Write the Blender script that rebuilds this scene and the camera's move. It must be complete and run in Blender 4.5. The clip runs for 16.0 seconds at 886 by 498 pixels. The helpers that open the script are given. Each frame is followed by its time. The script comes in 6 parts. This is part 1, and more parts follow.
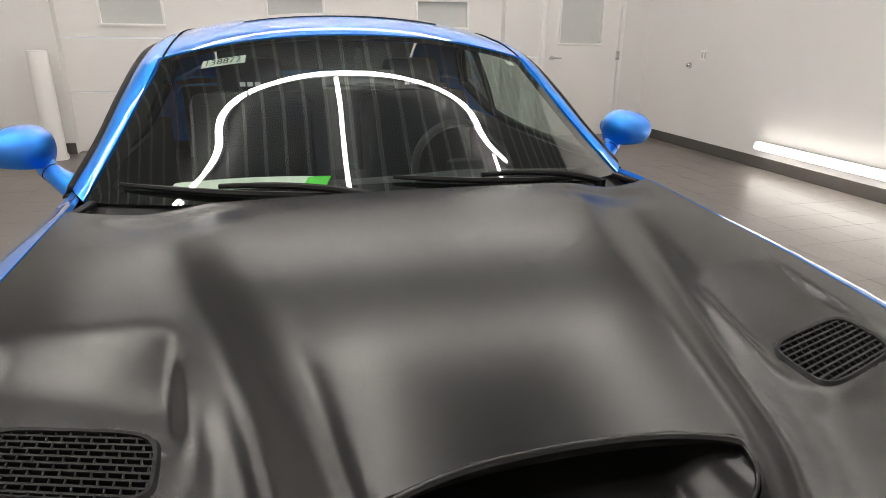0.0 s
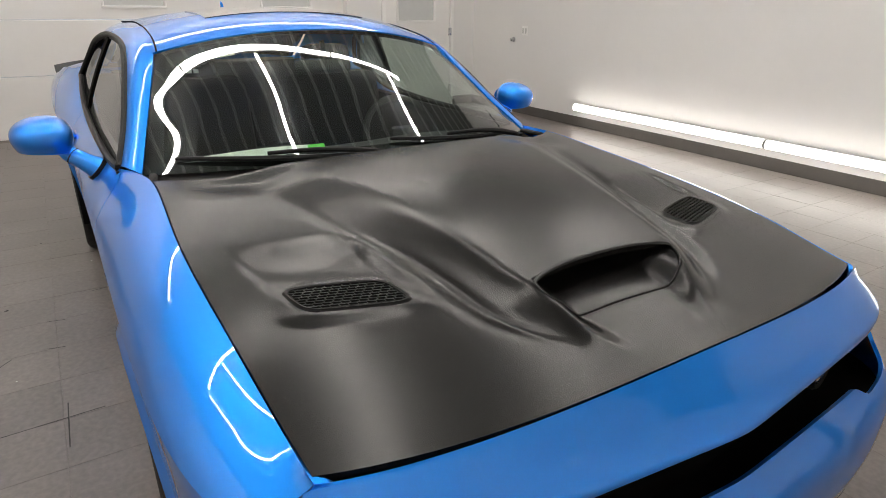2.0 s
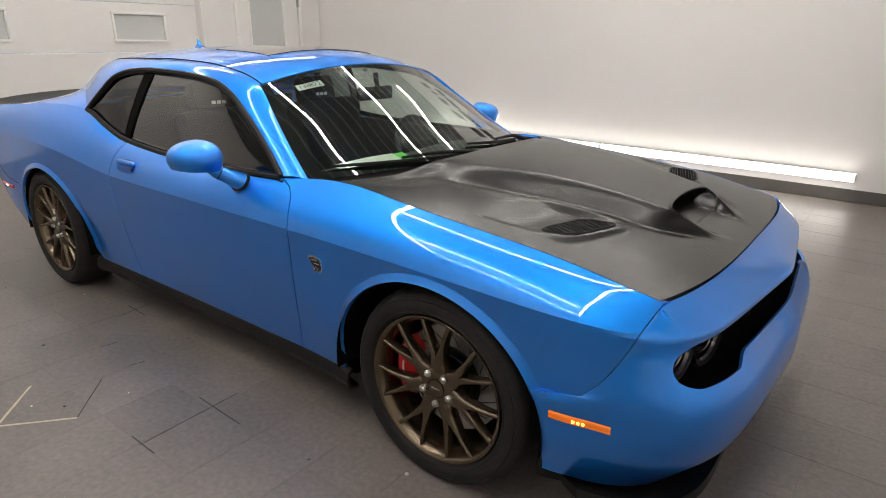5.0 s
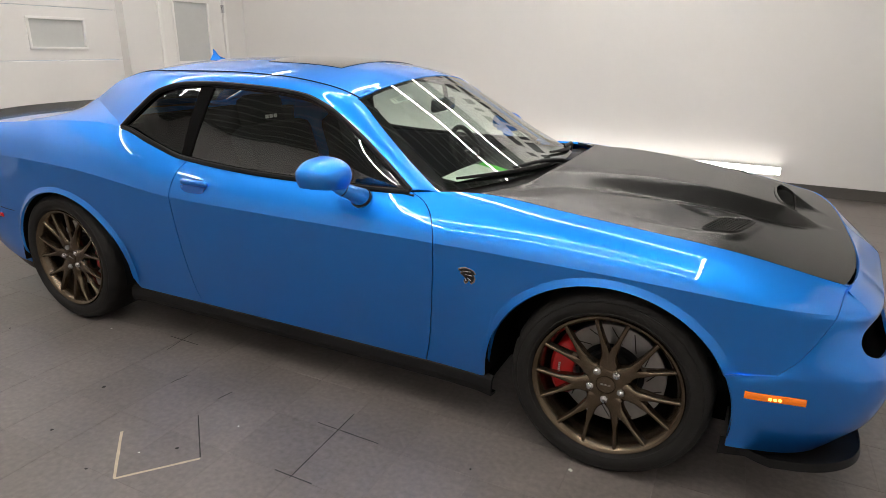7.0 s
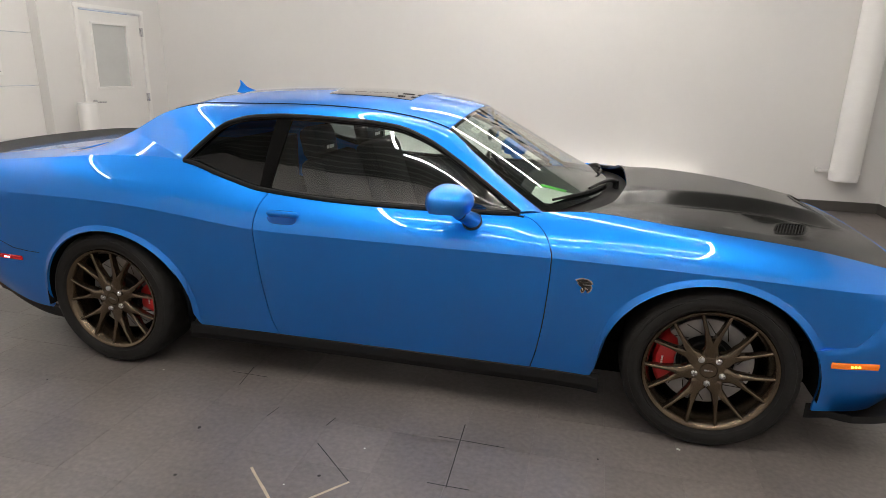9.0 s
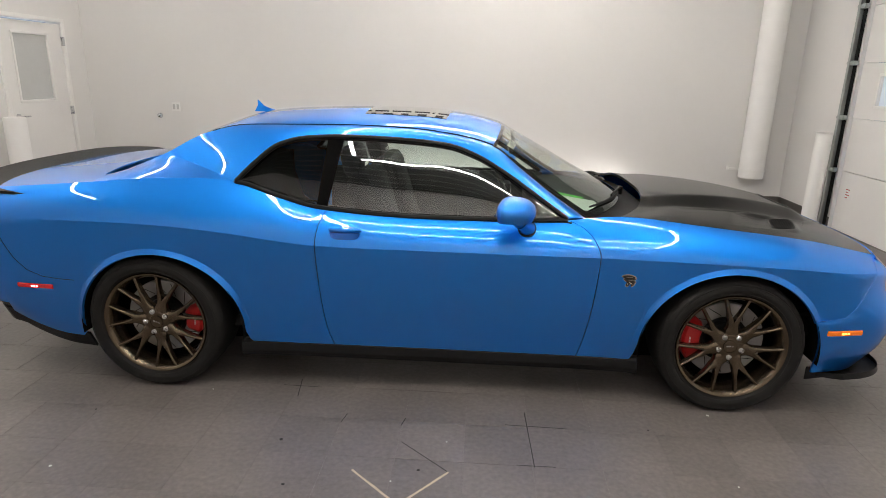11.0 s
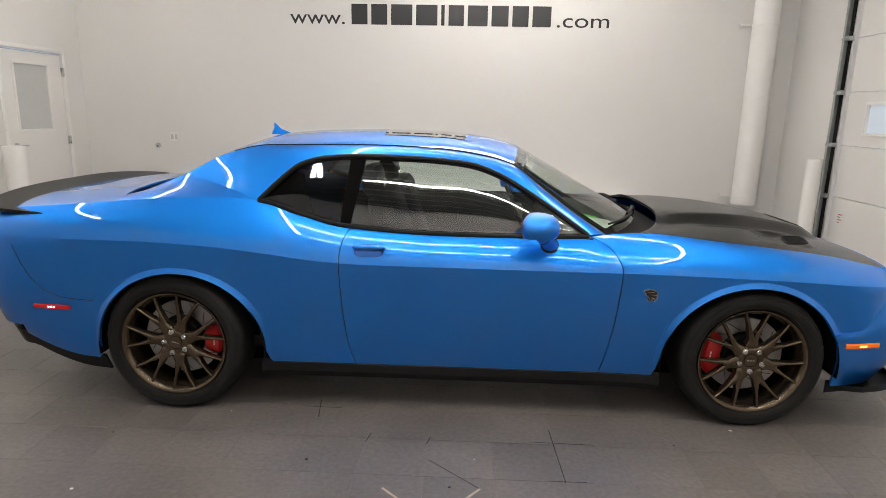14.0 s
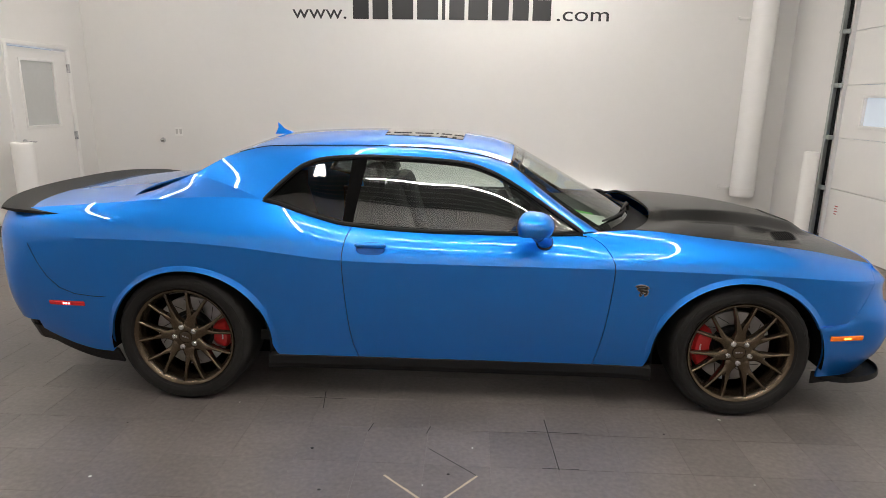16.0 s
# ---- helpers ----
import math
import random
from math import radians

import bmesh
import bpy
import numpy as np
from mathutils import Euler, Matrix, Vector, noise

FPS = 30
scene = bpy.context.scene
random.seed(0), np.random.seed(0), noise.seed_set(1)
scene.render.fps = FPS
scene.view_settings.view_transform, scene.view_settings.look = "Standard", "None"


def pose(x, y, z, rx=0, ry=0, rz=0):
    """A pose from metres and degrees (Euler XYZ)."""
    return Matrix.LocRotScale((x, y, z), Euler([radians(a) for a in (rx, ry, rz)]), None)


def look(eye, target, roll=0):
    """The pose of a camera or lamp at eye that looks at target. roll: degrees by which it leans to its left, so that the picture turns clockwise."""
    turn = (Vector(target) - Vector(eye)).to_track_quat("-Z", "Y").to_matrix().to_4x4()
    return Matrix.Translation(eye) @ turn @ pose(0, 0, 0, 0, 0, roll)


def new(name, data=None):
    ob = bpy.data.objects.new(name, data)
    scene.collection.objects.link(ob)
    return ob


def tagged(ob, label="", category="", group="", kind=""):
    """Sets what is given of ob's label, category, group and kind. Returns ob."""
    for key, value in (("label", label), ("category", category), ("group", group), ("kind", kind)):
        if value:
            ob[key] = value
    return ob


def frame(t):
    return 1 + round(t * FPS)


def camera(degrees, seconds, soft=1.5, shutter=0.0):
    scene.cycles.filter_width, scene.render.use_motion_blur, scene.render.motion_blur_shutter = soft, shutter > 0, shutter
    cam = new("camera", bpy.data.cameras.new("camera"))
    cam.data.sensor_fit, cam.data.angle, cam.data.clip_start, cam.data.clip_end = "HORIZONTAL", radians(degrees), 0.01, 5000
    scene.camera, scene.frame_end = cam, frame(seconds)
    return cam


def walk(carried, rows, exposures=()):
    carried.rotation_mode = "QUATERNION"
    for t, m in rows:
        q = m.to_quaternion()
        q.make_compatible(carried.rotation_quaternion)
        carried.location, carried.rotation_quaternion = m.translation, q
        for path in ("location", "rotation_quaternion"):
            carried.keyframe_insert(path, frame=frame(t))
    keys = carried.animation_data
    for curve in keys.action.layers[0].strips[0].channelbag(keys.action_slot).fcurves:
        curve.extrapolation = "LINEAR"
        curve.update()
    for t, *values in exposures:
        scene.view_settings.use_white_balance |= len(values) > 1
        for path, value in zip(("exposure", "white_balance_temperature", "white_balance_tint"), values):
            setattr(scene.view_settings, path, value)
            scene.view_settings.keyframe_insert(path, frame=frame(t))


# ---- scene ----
cam = camera(72.1, 16.0, soft=0.8)
PATH = [
    (0, (2.445, -0.278, 1.382), (0.63, 0.222, 0.706), 0.6),
    (0.5, (2.492, -0.387, 1.39), (0.707, 0.148, 0.664), 0.0),
    (1, (2.622, -0.553, 1.398), (0.908, 0.165, 0.658), 0.2),
    (1.5, (2.74, -0.744, 1.44), (1.073, 0.073, 0.696), 0.3),
    (2, (2.827, -0.97, 1.467), (1.261, 0.025, 0.72), 0.5),
    (2.5, (2.816, -1.174, 1.463), (1.335, -0.061, 0.707), 1.2),
    (3, (2.766, -1.382, 1.448), (1.359, -0.177, 0.694), 0.7),
    (3.5, (2.751, -1.611, 1.462), (1.418, -0.315, 0.723), 0.8),
    (4, (2.759, -1.877, 1.489), (1.479, -0.509, 0.788), 0.8),
    (6.5, (1.986, -2.768, 1.509), (1.088, -1.103, 0.861), 0.9),
    (7, (1.776, -2.901, 1.521), (0.955, -1.193, 0.884), 1.0),
    (7.5, (1.59, -3.108, 1.546), (0.854, -1.356, 0.923), 1.0),
    (8, (1.404, -3.239, 1.565), (0.762, -1.446, 0.952), 0.9),
    (8.5, (1.156, -3.307, 1.565), (0.606, -1.478, 0.973), 1.1),
    (9, (0.918, -3.428, 1.561), (0.468, -1.564, 0.994), 1.3),
    (9.2, (0.821, -3.494, 1.571), (0.418, -1.619, 1.005), 1.2),
    (11.5, (0.115, -3.88, 1.64), (0.027, -1.955, 1.105), 1.3),
    (12, (0.062, -3.973, 1.639), (-0.016, -2.036, 1.149), 1.3),
    (12.5, (0.01, -3.937, 1.619), (-0.061, -1.99, 1.167), 1.3),
    (13, (-0.011, -3.905, 1.592), (-0.077, -1.956, 1.146), 1.3),
    (13.5, (-0.002, -3.869, 1.575), (-0.069, -1.92, 1.134), 1.2),
    (14, (0.011, -3.837, 1.559), (-0.06, -1.888, 1.118), 1.2),
    (14.5, (0.016, -3.87, 1.58), (-0.063, -1.924, 1.125), 1.1),
    (15, (0.037, -3.929, 1.609), (-0.045, -1.986, 1.14), 1.0),
    (15.5, (0.052, -3.972, 1.625), (-0.034, -2.031, 1.151), 0.9),
    (16, (0.037, -3.939, 1.625), (-0.044, -1.998, 1.15), 0.9),
]
walk(cam, [(t, look(eye, target, roll)) for t, eye, target, roll in PATH],
     [(0.0, 0.57), (1.5, 0.60), (2.5, 0.25), (3.5, 0.30), (6.5, 0.53), (9.0, 0.50), (11.5, 0.53), (12.5, 0.53), (14.0, 0.45), (16.0, 0.50)])

# ---- world: a closed room, lit by tubes ----
world = bpy.data.worlds.new("world")
scene.world = world
world.use_nodes = True
world.node_tree.nodes["Background"].inputs[0].default_value = (0.6, 0.68, 0.8, 1)
world.node_tree.nodes["Background"].inputs[1].default_value = 0.6
TUBE_POWER = 38.0

# room limits
X0, X1, Y0, Y1, ZC = -5.40, 4.30, -5.30, 4.78, 4.20


# ---- materials ----
def material(name, base, rough=0.5, metal=0.0, coat=0.0, coat_rough=0.03, spec=0.5, vary=0.0, scale=6.0,
             bump=0.0, bump_scale=60.0, rough_vary=0.0, island=0.0, emit=None, power=0.0, world_size=False):
    m = bpy.data.materials.new(name)
    m.use_nodes = True
    nt = m.node_tree
    n, l = nt.nodes, nt.links
    b = n["Principled BSDF"]
    b.inputs["Base Color"].default_value = (*base, 1)
    b.inputs["Roughness"].default_value = rough
    b.inputs["Metallic"].default_value = metal
    b.inputs["Coat Weight"].default_value = coat
    b.inputs["Coat Roughness"].default_value = coat_rough
    b.inputs["Specular IOR Level"].default_value = spec
    if emit:
        b.inputs["Emission Color"].default_value = (*emit, 1)
        b.inputs["Emission Strength"].default_value = power
    place = n.new("ShaderNodeNewGeometry").outputs["Position"] if world_size else n.new("ShaderNodeTexCoord").outputs["Object"]
    if vary or rough_vary:
        a = n.new("ShaderNodeTexNoise")
        a.inputs["Scale"].default_value = scale
        a.inputs["Detail"].default_value = 6
        l.new(place, a.inputs["Vector"])
        f = n.new("ShaderNodeTexNoise")
        f.inputs["Scale"].default_value = scale * (34 if world_size else 14)
        f.inputs["Detail"].default_value = 8 if world_size else 4
        l.new(place, f.inputs["Vector"])
        add = n.new("ShaderNodeMath")
        add.operation = "MULTIPLY_ADD"
        add.inputs[1].default_value = 0.8 if world_size else 0.4
        l.new(f.outputs["Fac"], add.inputs[0])
        l.new(a.outputs["Fac"], add.inputs[2])
        src = add.outputs[0]
        if island:
            oi = n.new("ShaderNodeObjectInfo")
            ad2 = n.new("ShaderNodeMath")
            ad2.operation = "MULTIPLY_ADD"
            ad2.inputs[1].default_value = island
            l.new(oi.outputs["Random"], ad2.inputs[0])
            l.new(src, ad2.inputs[2])
            src = ad2.outputs[0]
        r = n.new("ShaderNodeMapRange")
        r.inputs["From Min"].default_value = 0.62 if world_size else 0.35
        r.inputs["From Max"].default_value = (1.18 if world_size else 1.05) + island
        l.new(src, r.inputs["Value"])
        if vary:
            mix = n.new("ShaderNodeMix")
            mix.data_type = "RGBA"
            mix.inputs["A"].default_value = (*[c * (1 - vary) for c in base], 1)
            mix.inputs["B"].default_value = (*[min(1, c * (1 + vary)) for c in base], 1)
            l.new(r.outputs[0], mix.inputs["Factor"])
            l.new(mix.outputs["Result"], b.inputs["Base Color"])
        if rough_vary:
            r2 = n.new("ShaderNodeMapRange")
            r2.inputs["From Min"].default_value = 0.35
            r2.inputs["From Max"].default_value = 1.05
            r2.inputs["To Min"].default_value = max(0.02, rough - rough_vary)
            r2.inputs["To Max"].default_value = rough + rough_vary
            l.new(src, r2.inputs["Value"])
            l.new(r2.outputs[0], b.inputs["Roughness"])
    if bump:
        t = n.new("ShaderNodeTexNoise")
        t.inputs["Scale"].default_value = bump_scale
        t.inputs["Detail"].default_value = 5
        l.new(place, t.inputs["Vector"])
        bp = n.new("ShaderNodeBump")
        bp.inputs["Strength"].default_value = bump
        bp.inputs["Distance"].default_value = 0.01
        l.new(t.outputs["Fac"], bp.inputs["Height"])
        l.new(bp.outputs[0], b.inputs["Normal"])
    return m


def glass_material(name, tint, square=0.1, power=4.0, gloss_rough=0.0):
    """A thin pane: tinted see-through with a mirror gloss that grows at a slant."""
    m = bpy.data.materials.new(name)
    m.use_nodes = True
    nt = m.node_tree
    nt.nodes.clear()
    out = nt.nodes.new("ShaderNodeOutputMaterial")
    mix = nt.nodes.new("ShaderNodeMixShader")
    tr = nt.nodes.new("ShaderNodeBsdfTransparent")
    tr.inputs[0].default_value = (*tint, 1)
    gl = nt.nodes.new("ShaderNodeBsdfGlossy")
    gl.inputs["Roughness"].default_value = gloss_rough
    # gloss from its square-on share up to a full mirror at a graze
    lw = nt.nodes.new("ShaderNodeLayerWeight")
    lw.inputs["Blend"].default_value = 0.5
    pw = nt.nodes.new("ShaderNodeMath")
    pw.operation = "POWER"
    pw.inputs[1].default_value = power
    nt.links.new(lw.outputs["Facing"], pw.inputs[0])
    fr = nt.nodes.new("ShaderNodeMath")
    fr.operation = "MULTIPLY_ADD"
    fr.inputs[1].default_value = 1 - square
    fr.inputs[2].default_value = square
    nt.links.new(pw.outputs[0], fr.inputs[0])
    nt.links.new(fr.outputs[0], mix.inputs[0])
    nt.links.new(tr.outputs[0], mix.inputs[1])
    nt.links.new(gl.outputs[0], mix.inputs[2])
    nt.links.new(mix.outputs[0], out.inputs[0])
    return m


PAINT = material("blue_paint", (0.013, 0.270, 0.92), rough=0.46, metal=1.0, spec=0.3, coat=1.0, coat_rough=0.004, vary=0.04, scale=300)
SATIN = material("satin_black", (0.008, 0.0077, 0.0074), rough=0.255, spec=0.46, vary=0.12, scale=30, rough_vary=0.006)
BLACK = material("black_plastic", (0.0065, 0.0065, 0.007), rough=0.5, spec=0.24, vary=0.3, scale=20, bump=0.1, bump_scale=400)
GLOSSB = material("gloss_black", (0.008, 0.008, 0.009), rough=0.12, coat=0.5)
# near black: holds the shade of hollows in its colour; also joints and trim
DARK = material("shade_and_trim_black", (0.004, 0.004, 0.004), rough=0.9, spec=0.08)
RUBBER = material("tyre_rubber", (0.0155, 0.0148, 0.0144), rough=0.66, spec=0.25, vary=0.25, scale=25, bump=0.25, bump_scale=120)
BRONZE = material("bronze_rim", (0.150, 0.116, 0.082), rough=0.27, metal=0.94, vary=0.05, scale=120)
STEEL = material("brushed_steel", (0.55, 0.55, 0.56), rough=0.28, metal=1.0, rough_vary=0.08, scale=30)
DISC = material("brake_disc", (0.44, 0.435, 0.43), rough=0.38, metal=1.0, vary=0.12, scale=40)
REDCAL = material("red_caliper", (0.58, 0.012, 0.016), rough=0.3, coat=0.6)
AMBER = material("amber_lens", (0.62, 0.13, 0.006), rough=0.2, coat=0.8, emit=(1.0, 0.22, 0.01), power=0.22)
AMBERDOT = material("amber_bulb", (1, 0.5, 0.05), rough=0.3, emit=(1.0, 0.5, 0.06), power=3.0)
REDLENS = material("red_lens", (0.28, 0.006, 0.012), rough=0.2, coat=0.8, emit=(1.0, 0.01, 0.02), power=0.10)
REDDOT = material("red_bulb", (1, 0.2, 0.2), rough=0.3, emit=(1.0, 0.16, 0.16), power=7.0)
PAINT.node_tree.nodes["Principled BSDF"].inputs["Coat IOR"].default_value = 1.56
GLASS = glass_material("windshield_glass", (0.80, 0.90, 0.84), 0.13, 3.6)
SIDEGLASS = glass_material("tinted_side_glass", (0.80, 0.87, 0.83), 0.15, 4.0)
DARKGLASS = glass_material("dark_roof_glass", (0.03, 0.03, 0.03), 0.06, 4.5)
CABIN = material("cabin_black", (0.007, 0.007, 0.0075), rough=0.7, vary=0.3, scale=10)
LEATHER = material("seat_leather", (0.0035, 0.0035, 0.004), rough=0.75, spec=0.12, vary=0.2, scale=5)
HEADLINE = material("headliner", (0.03, 0.03, 0.03), rough=0.9, vary=0.1)
PAPER = material("paper", (0.72, 0.74, 0.68), rough=0.6, vary=0.05)
PAPERGREEN = material("green_paper", (0.10, 0.62, 0.05), rough=0.6)
INK = material("ink", (0.02, 0.02, 0.03), rough=0.6)
CHROME = material("chrome", (0.75, 0.75, 0.76), rough=0.08, metal=1.0)
HALO = material("pale_lamp_ring", (0.16, 0.16, 0.155), rough=0.2, metal=0.7, coat=0.6)
LAMPGLASS = material("lamp_lens", (0.22, 0.22, 0.21), rough=0.10, metal=0.8, coat=1.0)

WALL = material("wall_paint", (0.755, 0.742, 0.725), rough=0.55, vary=0.025, scale=0.9, bump=0.03, bump_scale=90)
DOORW = material("white_door_paint", (0.80, 0.785, 0.765), rough=0.4, vary=0.03, scale=2)
FRAMEW = material("white_frame_paint", (0.83, 0.82, 0.80), rough=0.35)
PANELW = material("garage_panel_paint", (0.79, 0.775, 0.755), rough=0.4, vary=0.03, scale=1.5, bump=0.04, bump_scale=40)
BASE = material("baseboard_rubber", (0.085, 0.078, 0.072), rough=0.5, vary=0.15, scale=4)
TILE = material("floor_tile", (0.172, 0.151, 0.141), rough=0.345, vary=0.36, scale=1.3, rough_vary=0.06, island=0.16, world_size=True)
GROUT = material("grout", (0.190, 0.170, 0.158), rough=0.7, vary=0.2, scale=8)
CEIL = material("ceiling_metal", (0.165, 0.178, 0.172), rough=0.5, vary=0.08, scale=1)
RIB = material("ceiling_rib", (0.42, 0.44, 0.43), rough=0.4, vary=0.05)
TUBE = material("tube_light", (0.9, 0.9, 0.9), rough=0.5, emit=(1.0, 0.94, 0.87), power=TUBE_POWER)
TUBELOW = material("low_tube_light", (0.9, 0.9, 0.9), rough=0.5, emit=(1.0, 0.94, 0.87), power=TUBE_POWER * 0.25)
TUBEEND = material("tube_cap", (0.7, 0.7, 0.7), rough=0.4)
GALV = material("galvanised_track", (0.42, 0.45, 0.44), rough=0.45, metal=0.7, vary=0.2, scale=12)
FROST = material("frosted_pane", (0.58, 0.59, 0.58), rough=0.25, vary=0.06, scale=1.5)
SIGNINK = material("sign_vinyl", (0.02, 0.02, 0.022), rough=0.4)
TAPE = material("masking_tape", (0.55, 0.46, 0.33), rough=0.7, vary=0.15, scale=30)
MARK = material("floor_marker", (0.02, 0.019, 0.018), rough=0.7)
# the panes glow by themselves, in place of light from outside
OUTSIDE = material("daylight_beyond", (0.5, 0.55, 0.6), rough=0.8, emit=(0.75, 0.85, 1.0), power=0.22)


# ---- helpers ----
def curve(*keys):
    """A smooth function through (x, value) keys with no overshoot."""
    xs = np.array([k[0] for k in keys], float)
    ys = np.array([k[1] for k in keys], float)
    h = np.diff(xs)
    d = np.diff(ys) / h
    m = np.zeros(len(xs))
    m[0], m[-1] = d[0], d[-1]
    for i in range(1, len(xs) - 1):
        if d[i - 1] * d[i] > 0:
            w1, w2 = 2 * h[i] + h[i - 1], h[i] + 2 * h[i - 1]
            m[i] = (w1 + w2) / (w1 / d[i - 1] + w2 / d[i])

    def f(x):
        x = min(max(x, xs[0]), xs[-1])
        i = min(max(int(np.searchsorted(xs, x)) - 1, 0), len(xs) - 2)
        t = (x - xs[i]) / h[i]
        return float((2 * t**3 - 3 * t**2 + 1) * ys[i] + (t**3 - 2 * t**2 + t) * h[i] * m[i]
                     + (3 * t**2 - 2 * t**3) * ys[i + 1] + (t**3 - t**2) * h[i] * m[i + 1])
    return f


def sm(a, b, x):
    t = min(max((x - a) / (b - a), 0.0), 1.0)
    return t * t * (3 - 2 * t)


def lerp(a, b, t):
    return a + (b - a) * t


def part(name, bm, mat, parent=None, label="", smooth=True, angle=40):
    me = bpy.data.meshes.new(name)
    bm.normal_update()
    bm.to_mesh(me)
    bm.free()
    for mm in (mat if isinstance(mat, (list, tuple)) else [mat]):
        me.materials.append(mm)
    if smooth:
        for p in me.polygons:
            p.use_smooth = True
        me.set_sharp_from_angle(angle=radians(angle))
    ob = new(name, me)
    if parent is not None:
        ob.parent = parent
    if label:
        ob["label"] = label
    return ob


def grid(bm, fn, nu, nv, us=None, vs=None, flip=False, skip=None, mi=0):
    """A sheet of points fn(u, v)."""
    us = us if us is not None else [i / nu for i in range(nu + 1)]
    vs = vs if vs is not None else [i / nv for i in range(nv + 1)]
    rows = [[bm.verts.new(fn(u, v)) for v in vs] for u in us]
    for i in range(len(us) - 1):
        for j in range(len(vs) - 1):
            if skip and skip((us[i] + us[i + 1]) / 2, (vs[j] + vs[j + 1]) / 2):
                continue
            q = [rows[i][j], rows[i + 1][j], rows[i + 1][j + 1], rows[i][j + 1]]
            try:
                f = bm.faces.new(q[::-1] if flip else q)
                f.material_index = mi
            except ValueError:
                pass
    return rows


def mirrored(bm):
    """Adds the mirror image in y."""
    geo = bmesh.ops.duplicate(bm, geom=bm.verts[:] + bm.edges[:] + bm.faces[:])["geom"]
    vs = [g for g in geo if isinstance(g, bmesh.types.BMVert)]
    fs = [g for g in geo if isinstance(g, bmesh.types.BMFace)]
    for v in vs:
        v.co.y = -v.co.y
    bmesh.ops.reverse_faces(bm, faces=fs)
    return bm


def flip_y(bm):
    for v in bm.verts:
        v.co.y = -v.co.y
    bmesh.ops.reverse_faces(bm, faces=bm.faces[:])
    return bm


def thicken(bm, d):
    """Gives an open sheet a turned-in edge of depth d, so that its rim has depth."""
    bm.normal_update()
    edges = [e for e in bm.edges if e.is_boundary]
    ns = {v: v.normal.copy() for e in edges for v in e.verts}
    r = bmesh.ops.extrude_edge_only(bm, edges=edges)
    new_v = [g for g in r["geom"] if isinstance(g, bmesh.types.BMVert)]
    at = {tuple(round(c, 6) for c in v.co): n for v, n in ns.items()}
    for v in new_v:
        n = at.get(tuple(round(c, 6) for c in v.co))
        if n:
            v.co -= n * d
    return bm


def box(bm, c, s, bev=0.0, mi=0, rot=None):
    r = bmesh.ops.create_cube(bm, size=1)
    vs = r["verts"]
    for v in vs:
        v.co = Vector((v.co.x * s[0], v.co.y * s[1], v.co.z * s[2]))
    if bev:
        es = list({e for v in vs for e in v.link_edges})
        rb = bmesh.ops.bevel(bm, geom=es, offset=bev, segments=2, affect="EDGES", profile=0.5)
        vs = list({v for f in rb["faces"] for v in f.verts} | {v for v in vs if v.is_valid})
    m = Matrix.Translation(c) @ (rot.to_4x4() if rot else Matrix.Identity(4))
    fs = {f for v in vs for f in v.link_faces}
    for v in vs:
        v.co = m @ v.co
    for f in fs:
        f.material_index = mi
    return vs


def cyl(bm, a, b, r, n=20, r2=None, caps=True, mi=0):
    a, b = Vector(a), Vector(b)
    d = b - a
    m = Matrix.Translation((a + b) / 2) @ d.to_track_quat("Z", "Y").to_matrix().to_4x4()
    res = bmesh.ops.create_cone(bm, cap_ends=caps, segments=n, radius1=r, radius2=r if r2 is None else r2, depth=d.length, matrix=m)
    for f in {f for v in res["verts"] for f in v.link_faces}:
        f.material_index = mi
    return res["verts"]


def sweep(bm, pts, radius, n=8, mi=0):
    """A round bar along points; radius may vary: a number or one for each point."""
    pts = [Vector(p) for p in pts]
    rings = []
    for i, p in enumerate(pts):
        d = (pts[min(i + 1, len(pts) - 1)] - pts[max(i - 1, 0)]).normalized()
        q = d.to_track_quat("Z", "Y")
        r = radius[i] if isinstance(radius, (list, tuple)) else radius
        rings.append([bm.verts.new(p + q @ Vector((r * math.cos(2 * math.pi * k / n), r * math.sin(2 * math.pi * k / n), 0))) for k in range(n)])
    for a, b in zip(rings, rings[1:]):
        for k in range(n):
            f = bm.faces.new((a[k], a[(k + 1) % n], b[(k + 1) % n], b[k]))
            f.material_index = mi
    for ring, rev in ((rings[0], True), (rings[-1], False)):
        f = bm.faces.new(ring[::-1] if rev else ring)
        f.material_index = mi


def lathe(bm, profile, n=48, y0=0.0, mi=0):
    """Turns a profile of (radius, y) round the y axis."""
    rings = []
    for r, y in profile:
        rings.append([bm.verts.new((r * math.cos(2 * math.pi * k / n), y + y0, r * math.sin(2 * math.pi * k / n))) for k in range(n)])
    for a, b in zip(rings, rings[1:]):
        for k in range(n):
            f = bm.faces.new((a[k], b[k], b[(k + 1) % n], a[(k + 1) % n]))
            f.material_index = mi


